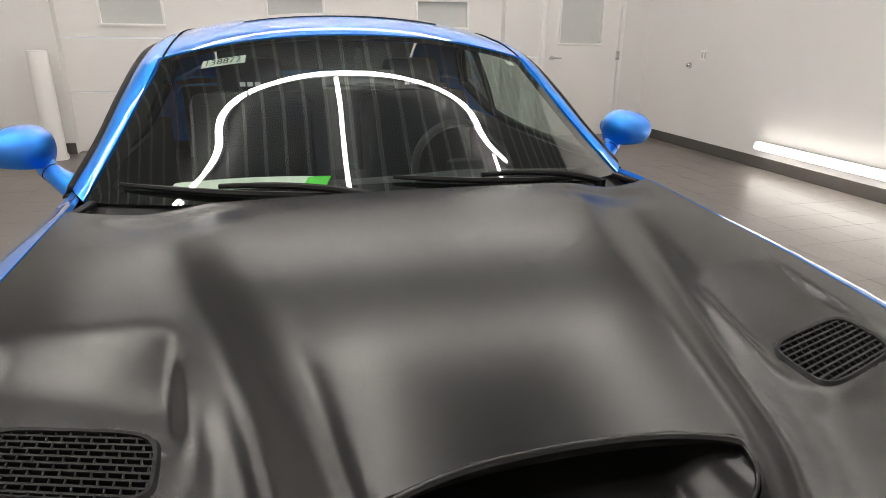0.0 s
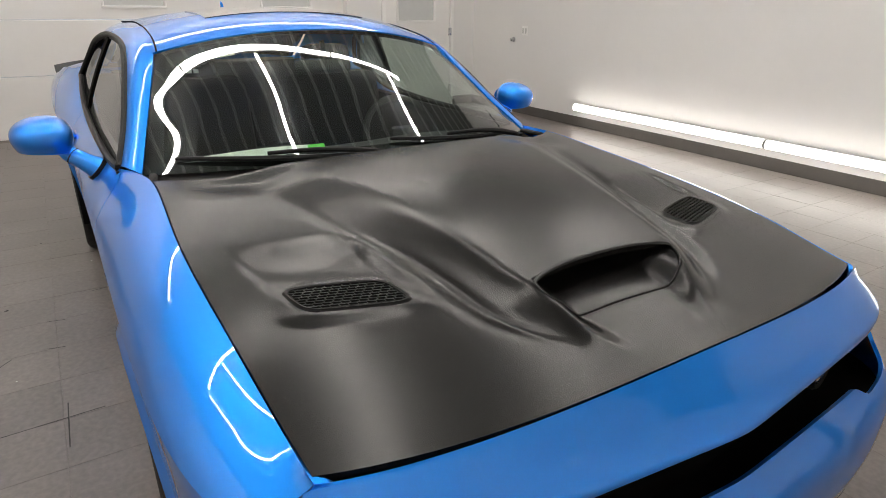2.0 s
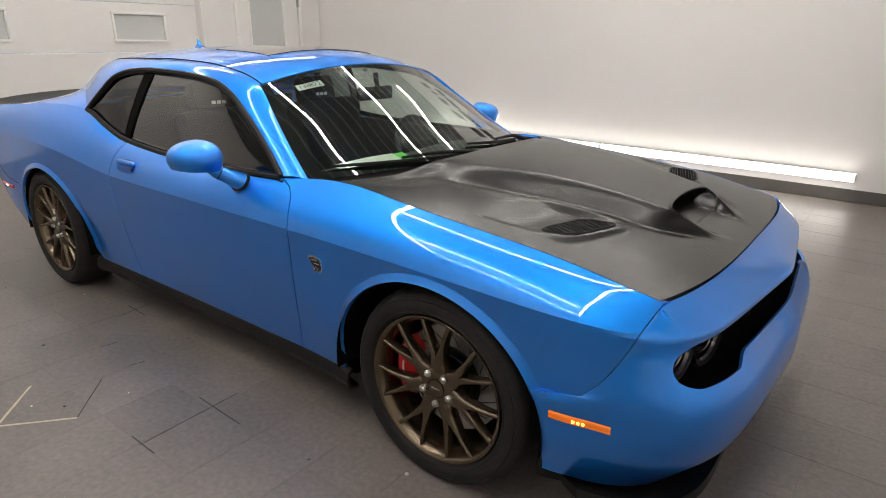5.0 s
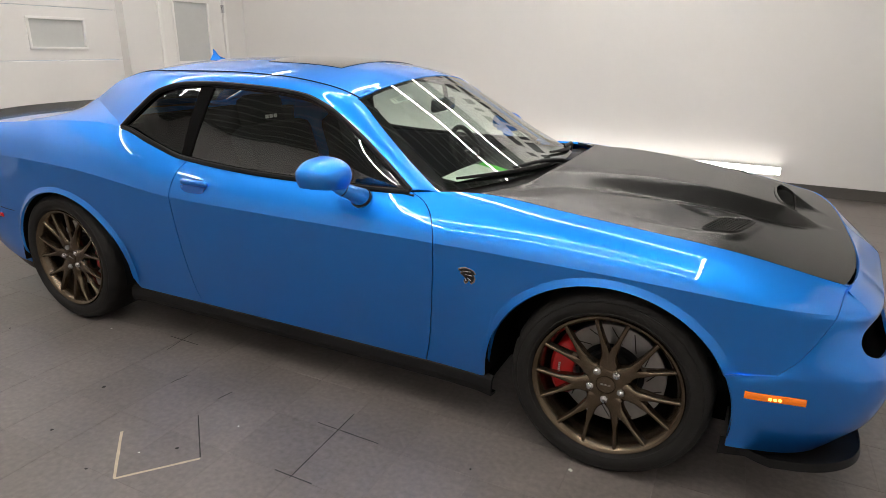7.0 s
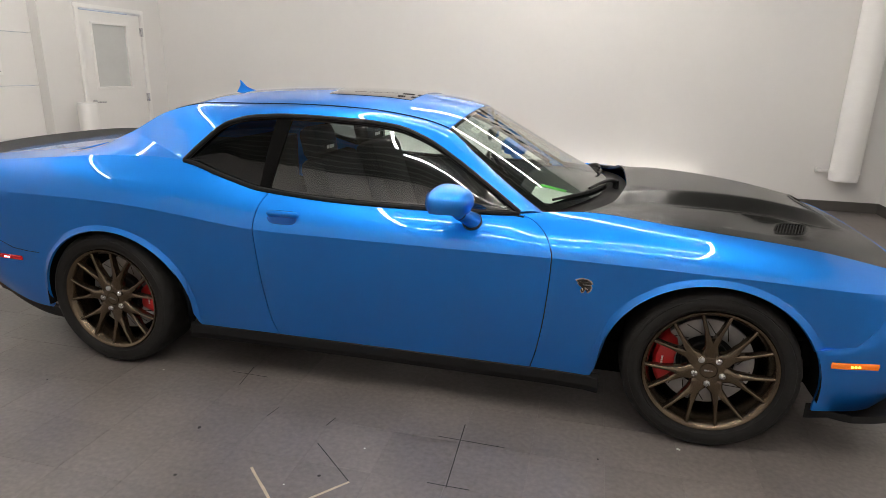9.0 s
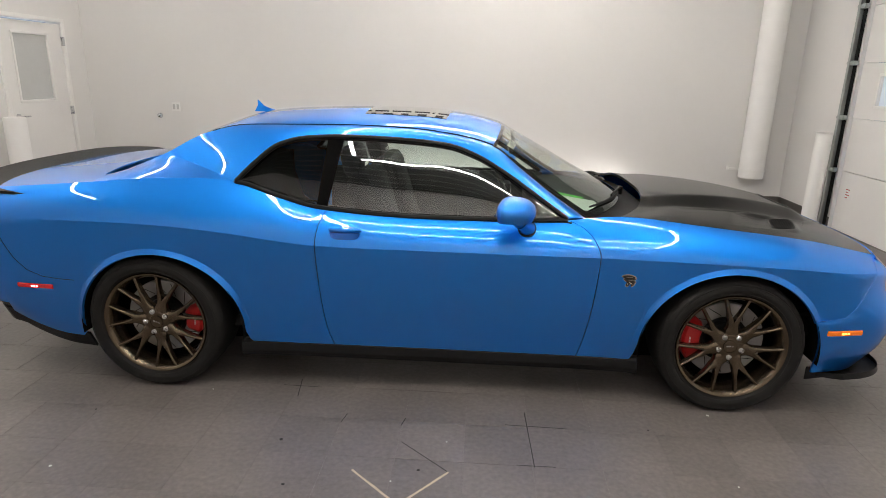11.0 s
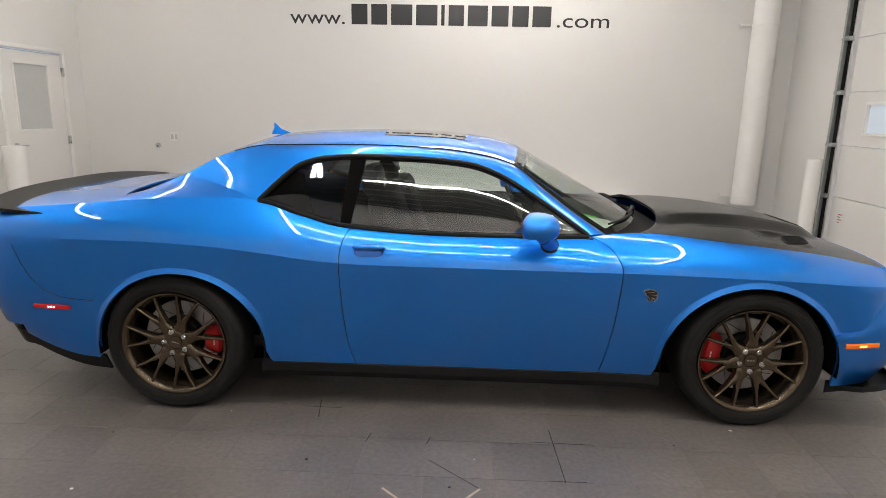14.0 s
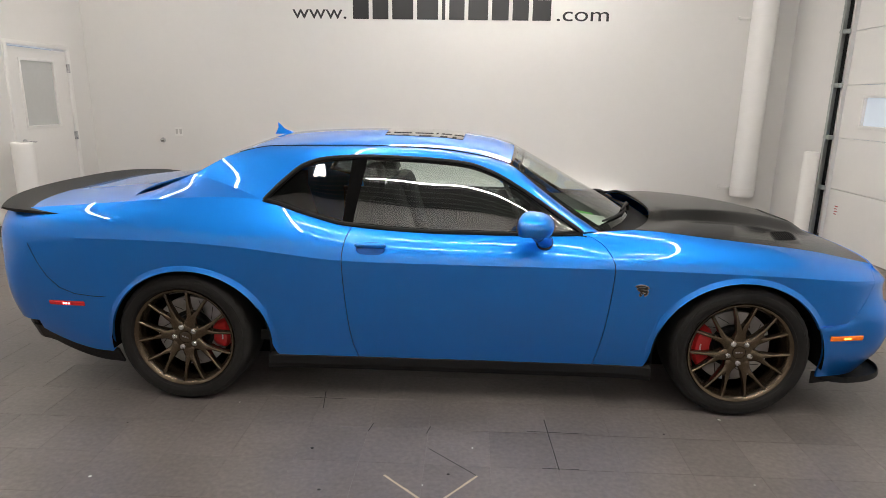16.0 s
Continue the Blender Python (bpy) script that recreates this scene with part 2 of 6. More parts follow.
# ---- the room ----
def room():
    def slab(name, c, s, mat, label):
        bm = bmesh.new()
        box(bm, c, s)
        return tagged(part(name, bm, mat, smooth=False), label, "wall", kind="structure")
    T = 0.2
    slab("wall_north", ((X0 + X1) / 2, Y1 + T / 2, ZC / 2), (X1 - X0 + 2 * T, T, ZC), WALL, "white painted plain showroom wall with black lettering")
    slab("wall_south", ((X0 + X1) / 2, Y0 - T / 2, ZC / 2), (X1 - X0 + 2 * T, T, ZC), WALL, "white painted plain showroom wall")
    # west wall with the opening of an overhead door and of a service door
    DY0, DY1, DZ = -2.50, 2.68, 3.3
    PY0, PY1, PZ = 3.22, 4.36, 2.20

    bm = bmesh.new()
    for y0, y1, z0, z1 in ((Y0, DY0, 0, ZC), (DY1, PY0, 0, ZC), (PY1, Y1, 0, ZC), (DY0, DY1, DZ, ZC), (PY0, PY1, PZ, ZC)):
        box(bm, (X0 - T / 2, (y0 + y1) / 2, (z0 + z1) / 2), (T, y1 - y0, z1 - z0))
    tagged(part("wall_west", bm, WALL, smooth=False), "white painted wall with an overhead door and a service door", "wall", kind="structure")
    # east wall with the opening of another overhead door
    EY0, EY1, EZ = -2.2, 3.50, 3.3
    bm = bmesh.new()
    for y0, y1, z0, z1 in ((Y0, EY0, 0, ZC), (EY1, Y1, 0, ZC), (EY0, EY1, EZ, ZC)):
        box(bm, (X1 + T / 2, (y0 + y1) / 2, (z0 + z1) / 2), (T, y1 - y0, z1 - z0))
    tagged(part("wall_east", bm, WALL, smooth=False), "white painted wall with an overhead door", "wall", kind="structure")
    # ceiling: ribbed sheet
    bm = bmesh.new()
    box(bm, ((X0 + X1) / 2, (Y0 + Y1) / 2, ZC + 0.1), (X1 - X0 + 2 * T, Y1 - Y0 + 2 * T, 0.2), mi=0)
    y = Y0 + 0.15
    while y < Y1:
        box(bm, ((X0 + X1) / 2, y, ZC - 0.008), (X1 - X0, 0.05, 0.016), mi=1)
        y += 0.30
    tagged(part("ceiling", bm, [CEIL, RIB], smooth=False), "ribbed grey metal ceiling", "ceiling", kind="structure")
    # baseboards
    bm = bmesh.new()
    h, d = 0.125, 0.012
    box(bm, ((X0 + X1) / 2, Y1 - d / 2, h / 2), (X1 - X0, d, h), 0.003)
    box(bm, ((X0 + X1) / 2, Y0 + d / 2, h / 2), (X1 - X0, d, h), 0.003)
    for y0, y1 in ((Y0 + d, DY0), (DY1, PY0), (PY1, Y1 - d)):
        box(bm, (X0 + d / 2, (y0 + y1) / 2, h / 2), (d, y1 - y0, h), 0.003)
    for y0, y1 in ((Y0 + d, EY0), (EY1, Y1 - d)):
        box(bm, (X1 - d / 2, (y0 + y1) / 2, h / 2), (d, y1 - y0, h), 0.003)
    tagged(part("baseboard", bm, BASE, smooth=False), "dark grey rubber baseboard along the walls", "baseboard", kind="structure")

    # overhead doors: each section a piece
    def overhead(name, x, y0, y1, z1, inward, windows, label):
        root = new(name)
        root.location = (x, 0, 0)
        tagged(root, label, "garage door", kind="structure")
        zs = [0.0, 0.68, 1.27, 1.86, 2.45, z1 + 0.05]
        for a, b in zip(zs, zs[1:]):
            bm = bmesh.new()
            lo, hi = a + 0.003, b - 0.003
            wins = windows if a == 1.27 else []
            wz0, wz1 = 1.42, 1.72
            if wins:
                edges = [y0] + [e for w in wins for e in w] + [y1]
                for p, q in zip(edges[::2], edges[1::2]):
                    box(bm, (0, (p + q) / 2, (lo + hi) / 2), (0.05, q - p, hi - lo))
                for p, q in wins:
                    box(bm, (0, (p + q) / 2, (lo + wz0) / 2), (0.05, q - p, wz0 - lo))
                    box(bm, (0, (p + q) / 2, (wz1 + hi) / 2), (0.05, q - p, hi - wz1))
            else:
                box(bm, (0, (y0 + y1) / 2, (lo + hi) / 2), (0.05, y1 - y0, hi - lo), 0.006)
            sec = part("section", bm, PANELW, root, smooth=False)
            for p, q in wins:
                bm = bmesh.new()
                f = 0.03
                s = inward * 0.032
                for c, sz in (((s, (p + q) / 2, wz0 - f / 2), (0.02, q - p + 2 * f, f)), ((s, (p + q) / 2, wz1 + f / 2), (0.02, q - p + 2 * f, f)),
                              ((s, p - f / 2, (wz0 + wz1) / 2), (0.02, f, wz1 - wz0)), ((s, q + f / 2, (wz0 + wz1) / 2), (0.02, f, wz1 - wz0))):
                    box(bm, c, sz, 0.004)
                part("window_frame", bm, FRAMEW, sec)
                bm = bmesh.new()
                box(bm, (0, (p + q) / 2, (wz0 + wz1) / 2), (0.012, q - p, wz1 - wz0))
                part("pane", bm, FROST if inward > 0 else OUTSIDE, sec, smooth=False)
        return root
    overhead("door_1", X0 - 0.16, DY0 - 0.02, DY1 + 0.02, DZ, 1, [(-2.05, -1.42), (-0.25, 0.38), (1.56, 2.20)], "white sectional overhead door with small windows")
    east = overhead("door_2", X1 + 0.05, EY0, EY1 - 0.03, EZ, -1, [(-1.3, -0.67), (0.6, 1.23), (2.46, 3.09)], "white sectional overhead door with a small window")
    # red and black notice stuck on the lowest section: unreadable, so plain bars
    bm = bmesh.new()
    box(bm, (-0.0265, 3.28, 0.44), (0.003, 0.10, 0.13))
    note = part("notice", bm, DOORW, east, "small white sticker with red print", smooth=False)
    bm = bmesh.new()
    for k in range(4):
        box(bm, (-0.029, 3.28 + 0.01 * (k % 2), 0.49 - 0.03 * k), (0.002, 0.07 - 0.02 * (k % 2), 0.010))
    part("print", bm, material("red_print", (0.4, 0.05, 0.06), 0.6), note, smooth=False)
    # track, rollers and hinges of the east door
    tr = new("door_track")
    tr.location = (X1 - 0.02, 3.60, 0)
    tagged(tr, "galvanised steel track of the overhead door", "door track", kind="structure")
    bm = bmesh.new()
    box(bm, (0.015, 0.035, 1.75), (0.008, 0.07, 3.5))
    box(bm, (-0.02, 0.0, 1.75), (0.07, 0.006, 3.5))
    box(bm, (-0.052, -0.018, 1.75), (0.006, 0.04, 3.5))
    part("rail", bm, GALV, tr, smooth=False)
    bm = bmesh.new()
    box(bm, (0.008, -0.04, 1.75), (0.008, 0.06, 3.5))
    part("seal", bm, BLACK, tr, "black rubber edge seal", smooth=False)
    for z in (0.68, 1.27, 1.86, 2.45, 3.0):
        bm = bmesh.new()
        box(bm, (-0.02, -0.06, z), (0.05, 0.10, 0.05), 0.006)
        cyl(bm, (-0.03, -0.02, z), (-0.03, 0.02, z), 0.025, 14)
        part("roller", bm, GALV, tr)
    # service door
    root = new("door_3")
    root.location = (X0, 0, 0)
    tagged(root, "white service door with a frosted window, closed", "door", kind="structure")
    bm = bmesh.new()
    wy0, wy1, wz0, wz1 = 3.47, 4.06, 1.24, 2.02
    y0, y1, z1 = PY0 + 0.05, PY1 - 0.02, PZ - 0.03
    for a, b, c, d in ((y0, wy0, 0.01, z1), (wy1, y1, 0.01, z1), (wy0, wy1, 0.01, wz0), (wy0, wy1, wz1, z1)):
        box(bm, (-0.03, (a + b) / 2, (c + d) / 2), (0.045, b - a, d - c))
    leaf = part("door_leaf", bm, DOORW, root, smooth=False)
    bm = bmesh.new()
    f = 0.03
    for c, sz in (((-0.004, (wy0 + wy1) / 2, wz0 - f / 2), (0.016, wy1 - wy0 + 2 * f, f)), ((-0.004, (wy0 + wy1) / 2, wz1 + f / 2), (0.016, wy1 - wy0 + 2 * f, f)),
                  ((-0.004, wy0 - f / 2, (wz0 + wz1) / 2), (0.016, f, wz1 - wz0)), ((-0.004, wy1 + f / 2, (wz0 + wz1) / 2), (0.016, f, wz1 - wz0))):
        box(bm, c, sz, 0.004)
    part("window_frame", bm, FRAMEW, root)
    bm = bmesh.new()
    box(bm, (-0.03, (wy0 + wy1) / 2, (wz0 + wz1) / 2), (0.012, wy1 - wy0, wz1 - wz0))
    part("pane", bm, FROST, root, "frosted grey pane", smooth=False)
    bm = bmesh.new()
    for c, sz in (((0.0, PY0 + 0.005, PZ / 2), (0.05, 0.06, PZ)), ((0.0, PY1 + 0.012, PZ / 2), (0.05, 0.05, PZ)), ((0.0, (PY0 + PY1) / 2, PZ + 0.02), (0.05, PY1 - PY0 + 0.08, 0.05))):
        box(bm, c, sz, 0.004)
    part("door_frame", bm, FRAMEW, root)
    for z in (0.25, 1.08, 1.96):
        bm = bmesh.new()
        cyl(bm, (0.02, y1 + 0.012, z - 0.055), (0.02, y1 + 0.012, z + 0.055), 0.011, 12)
        box(bm, (0.006, y1, z), (0.006, 0.05, 0.11))
        part("hinge", bm, STEEL, root, "steel hinge")
    bm = bmesh.new()
    cyl(bm, (-0.01, y0 + 0.09, 1.05), (0.012, y0 + 0.09, 1.05), 0.032, 20)
    sweep(bm, [(0.0, y0 + 0.09, 1.05), (0.05, y0 + 0.09, 1.05), (0.058, y0 + 0.11, 1.05), (0.058, y0 + 0.21, 1.048)], 0.010, 10)
    part("door_handle", bm, STEEL, root, "steel lever handle")


room()


def tube_light(name, a, b, label, up, group="tube lights", r=0.027):
    """A tube with end caps before a slim white housing; up points from the tube to what carries it."""
    a, b, up = Vector(a), Vector(b), Vector(up)
    root = new(name)
    root.location = (a + b) / 2
    tagged(root, label, "tube light", group=group)
    d = (b - a).normalized()
    o = (a + b) / 2
    bm = bmesh.new()
    cyl(bm, a + d * 0.012 - o, b - d * 0.012 - o, r, 12)
    part("tube", bm, TUBELOW if abs(up.y) > 0.5 else TUBE, root)
    for p, q in ((a, a + d * 0.012), (b - d * 0.012, b)):
        bm = bmesh.new()
        cyl(bm, p - o, q - o, r * 1.06, 12)
        part("end_cap", bm, TUBEEND, root)
    bm = bmesh.new()
    side = d.cross(up)
    rot = Matrix((d, side, up)).transposed()
    box(bm, up * (r * 0.2 + 0.02), ((b - a).length, 2 * r * 1.02, 0.040), 0.004, rot=rot)
    part("housing", bm, TUBEEND, root)
    return root


# ceiling tubes: rows along the car, joined by a row across behind it
LZ = ZC - 0.064
ROWS_Y = (-3.75, -2.35, 0.12, 2.28, 3.75)
for y in ROWS_Y:
    for a, b in ((-1.05, 1.04), (1.05, 2.25)):
        tube_light("ceiling_tube_light", (a, y, LZ), (b, y, LZ), "white glowing ceiling tube light", (0, 0, 1))
for a, b in ((-3.58, -1.14), (-1.13, 1.31), (1.32, 2.54)):
    tube_light("ceiling_tube_light", (-1.11, a, LZ), (-1.11, b, LZ), "white glowing ceiling tube light", (0, 0, 1))
for a, b in ((-3.75, -2.41), (-2.29, 0.06)):
    tube_light("ceiling_tube_light", (2.31, a, LZ), (2.31, b, LZ), "white glowing ceiling tube light", (0, 0, 1))
# three unseen tubes further back, added to brighten the rear wall
for y in (-2.2, 0.25, 2.7):
    tube_light("ceiling_tube_light", (-4.3, y - 1.2, LZ), (-4.3, y + 1.2, LZ), "white glowing ceiling tube light", (0, 0, 1))
for a, b in ((-2.98, -0.395), (-0.385, 2.24)):
    tube_light("wall_tube_light", (a, Y1 - 0.075, 0.252), (b, Y1 - 0.075, 0.252), "white glowing tube light low on the wall", (0, 1, 0), group="wall tube lights", r=0.042)


def wall_sign():
    """The sign's name is drawn as plain blocks of the letters' size; the rest is lettered."""
    root = new("wall_sign")
    root.location = (-0.3, Y1, 2.68)
    tagged(root, "black vinyl lettering on a white wall", "sign")

    def text(name, body, x, size):
        cu = bpy.data.curves.new(name, "FONT")
        cu.body, cu.size, cu.extrude = body, size, 0.002
        ob = new(name, cu)
        me = bpy.data.meshes.new_from_object(ob)
        bpy.data.objects.remove(ob)
        bm = bmesh.new()
        bm.from_mesh(me)
        w = max(v.co.x for v in bm.verts) - min(v.co.x for v in bm.verts)
        x_min = min(v.co.x for v in bm.verts)
        return bm, w, x_min

    def put(name, body, x0, x1, h):
        bm, w, xm = text(name, body, x0, h)
        k = (x1 - x0) / w
        for v in bm.verts:
            v.co = Vector((x0 + (v.co.x - xm) * k + 0.3, -0.004 - v.co.z, v.co.y))
        part(name, bm, SIGNINK, root, smooth=False)
    put("prefix", "www.", -2.43, -1.69, 0.26)
    put("suffix", ".com", 1.15, 1.84, 0.26)
    x = -1.62
    for w in (0.27, 0.27, 0.34, 0.34, 0.10, 0.26, 0.32, 0.28, 0.27, 0.30):
        bm = bmesh.new()
        box(bm, (x + w / 2 - 0.006 + 0.3, -0.004, 0.13), (w - 0.055, 0.005, 0.26), 0.0)
        part("block", bm, SIGNINK, root, smooth=False)
        x += w * 2.72 / 2.75
    # a further row, seen only as reflections in glass and roof: plain bars
    x = -1.75
    for w in (0.30, 0.16, 0.30, 0.22, 0.40, 0.30, 0.16, 0.30, 0.40, 0.16, 0.30, 0.30):
        bm = bmesh.new()
        box(bm, (x + w / 2 + 0.3, -0.004, 0.60), (w * 0.5, 0.005, 0.28), 0.0)
        part("block", bm, SIGNINK, root, smooth=False)
        x += w
    return root


wall_sign()


def downpipe():
    root = new("downpipe")
    root.location = (3.80, Y1 - 0.17, 0.40)
    tagged(root, "fat white plastic wrapped vertical pipe", "pipe")
    bm = bmesh.new()
    prof = [(0.0, 0.0), (0.15, 0.0), (0.155, 0.01)]
    z = 0.05
    rnd = random.Random(4)
    while z < ZC - 0.52:
        prof += [(0.155 + rnd.uniform(-0.001, 0.0015), z), (0.155, z + 0.06)]
        z += 0.12
    prof += [(0.155, ZC - 0.40)]
    n = 32
    rings = [[bm.verts.new((r * math.cos(2 * math.pi * k / n), r * math.sin(2 * math.pi * k / n), zz)) for k in range(n)] for r, zz in prof]
    for a, b in zip(rings, rings[1:]):
        for k in range(n):
            bm.faces.new((a[k], a[(k + 1) % n], b[(k + 1) % n], b[k]))
    bmesh.ops.remove_doubles(bm, verts=bm.verts, dist=1e-5)
    part("pipe", bm, material("white_pipe_wrap", (0.84, 0.83, 0.815), 0.45, vary=0.03, scale=6, bump=0.15, bump_scale=25), root)
    for z in (0.10, 2.33):
        bm = bmesh.new()
        lathe_z = [(0.157, z - 0.012), (0.163, z - 0.012), (0.163, z + 0.012), (0.157, z + 0.012)]
        rings = [[bm.verts.new((r * math.cos(2 * math.pi * k / n), r * math.sin(2 * math.pi * k / n), zz)) for k in range(n)] for r, zz in lathe_z]
        for a, b in zip(rings, rings[1:]):
            for k in range(n):
                bm.faces.new((a[k], a[(k + 1) % n], b[(k + 1) % n], b[k]))
        box(bm, (-0.20, 0.10, z), (0.12, 0.02, 0.03), 0.003)
        box(bm, (-0.255, 0.155, z), (0.02, 0.02, 0.06), 0.003)
        part("bracket", bm, FRAMEW, root, "white pipe bracket")


downpipe()


def bollard(x, y, h, r, label):
    root = new("bollard")
    root.location = (x, y, 0)
    tagged(root, label, "bollard", group="bollards")
    bm = bmesh.new()
    n = 28
    prof = [(r, 0.0), (r, h - 0.02), (r * 0.97, h - 0.006), (r * 0.85, h), (0.001, h + 0.002)]
    rings = [[bm.verts.new((q * math.cos(2 * math.pi * k / n), q * math.sin(2 * math.pi * k / n), z)) for k in range(n)] for q, z in prof]
    for a, b in zip(rings, rings[1:]):
        for k in range(n):
            bm.faces.new((a[k], a[(k + 1) % n], b[(k + 1) % n], b[k]))
    part("post", bm, FRAMEW, root)
    bm = bmesh.new()
    cyl(bm, (0, 0, 0), (0, 0, 0.05), r * 1.12, n)
    part("base_ring", bm, FRAMEW, root)


bollard(4.08, 3.52, 1.10, 0.085, "white round steel bollard beside the overhead door track")
bollard(-5.12, 2.93, 1.08, 0.115, "white round steel bollard beside the service door")
bollard(-5.10, -2.62, 1.15, 0.10, "white round steel bollard beside the overhead door")


def small_wall_things():
    root = new("wall_outlet")
    root.location = (-4.15, Y1, 1.13)
    tagged(root, "white double wall outlet", "outlet")
    bm = bmesh.new()
    box(bm, (0, -0.004, 0), (0.12, 0.008, 0.12), 0.003)
    part("plate", bm, FRAMEW, root)
    for sx in (-0.028, 0.028):
        bm = bmesh.new()
        box(bm, (sx, -0.010, 0), (0.034, 0.006, 0.07), 0.004)
        part("socket", bm, material("socket_grey", (0.55, 0.54, 0.52), 0.4), root)
    root = new("door_stop")
    root.location = (-4.39, Y1, 1.007)
    tagged(root, "small round steel door stop on the wall", "door stop")
    bm = bmesh.new()
    cyl(bm, (0, 0, 0), (0, -0.008, 0), 0.036, 24)
    cyl(bm, (0, -0.008, 0), (0, -0.035, 0), 0.018, 18)
    r = bmesh.ops.create_uvsphere(bm, u_segments=16, v_segments=10, radius=0.026)
    for v in r["verts"]:
        v.co = Vector((v.co.x, v.co.y * 0.6 - 0.042, v.co.z))
    part("stop", bm, STEEL, root)
    root = new("wall_switch_box")
    root.location = (X0, -3.28, 1.30)
    tagged(root, "white surface-mounted switch box", "switch box")
    bm = bmesh.new()
    box(bm, (0.02, 0, 0), (0.04, 0.17, 0.11), 0.005)
    part("box", bm, FRAMEW, root)
    for dy in (-0.04, 0.04):
        bm = bmesh.new()
        cyl(bm, (0.04, dy, 0), (0.048, dy, 0), 0.016, 14)
        part("button", bm, material("switch_grey", (0.5, 0.49, 0.47), 0.4), root)


small_wall_things()


# floor: tiles of 0.304 m
PITCH, TX, TY = 0.304, 0.47, -1.160
bm = bmesh.new()
box(bm, ((X0 + X1) / 2, (Y0 + Y1) / 2, -0.0513), (X1 - X0 + 0.4, Y1 - Y0 + 0.4, 0.10))
floor = tagged(part("floor", bm, GROUT, smooth=False), "dark grey square floor tiles with thin joints", "floor", kind="structure")


def tile_mesh(bm, x, y, x1, y1, dz=0.0):
    e, g = 0.0008, 0.0007
    lo = [bm.verts.new(p) for p in ((x + g, y + g, -0.0014), (x1 - g, y + g, -0.0014), (x1 - g, y1 - g, -0.0014), (x + g, y1 - g, -0.0014))]
    hi = [bm.verts.new(p) for p in ((x + g + e, y + g + e, dz), (x1 - g - e, y + g + e, dz), (x1 - g - e, y1 - g - e, dz), (x + g + e, y1 - g - e, dz))]
    bm.faces.new(hi)
    for i in range(4):
        bm.faces.new((lo[i], lo[(i + 1) % 4], hi[(i + 1) % 4], hi[i]))


def floor_tiles():
    bm = bmesh.new()
    tile_mesh(bm, -PITCH / 2, -PITCH / 2, PITCH / 2, PITCH / 2)
    me = bpy.data.meshes.new("tile")
    bm.to_mesh(me)
    bm.free()
    me.materials.append(TILE)
    rest = bmesh.new()
    rnd = random.Random(7)
    j0, j1 = math.floor((Y0 - TY) / PITCH), math.ceil((Y1 - TY) / PITCH)
    for j in range(j0, j1):
        y = TY + j * PITCH
        west = -1.962 + {2: 0.0, 0: -0.2, 1: -0.1}[j % 3]
        east = 2.128 + (0.0, 0.09, 0.19)[(j + 1) % 3]
        joints = [TX + i * PITCH for i in range(-7, 6)]
        while west > X0:
            joints.append(west)
            west -= PITCH
        while east < X1:
            joints.append(east)
            east += PITCH
        joints = [X0] + sorted(q for q in joints if X0 + 0.02 < q < X1 - 0.02) + [X1]
        for x, x1 in zip(joints, joints[1:]):
            near = -2.95 < x < 3.1 and -2.2 < y < -0.5 or 2.2 < x < 3.2 and -0.6 < y < 3.1
            whole = abs(x1 - x - PITCH) < 0.001 and y > Y0 and y + PITCH < Y1
            if near and whole:
                ob = new("tile", me)
                ob.parent = floor
                ob.location = (x + PITCH / 2, y + PITCH / 2, rnd.uniform(-0.0006, 0.0))
                ob.rotation_euler = (rnd.uniform(-0.0008, 0.0008), rnd.uniform(-0.0008, 0.0008), rnd.choice((0, 1, 2, 3)) * math.pi / 2)
            else:
                tile_mesh(rest, x, max(y, Y0), x1, min(y + PITCH, Y1), rnd.uniform(-0.0006, 0.0))
    tagged(part("tile_field", rest, TILE, floor, smooth=False), kind="stuff")


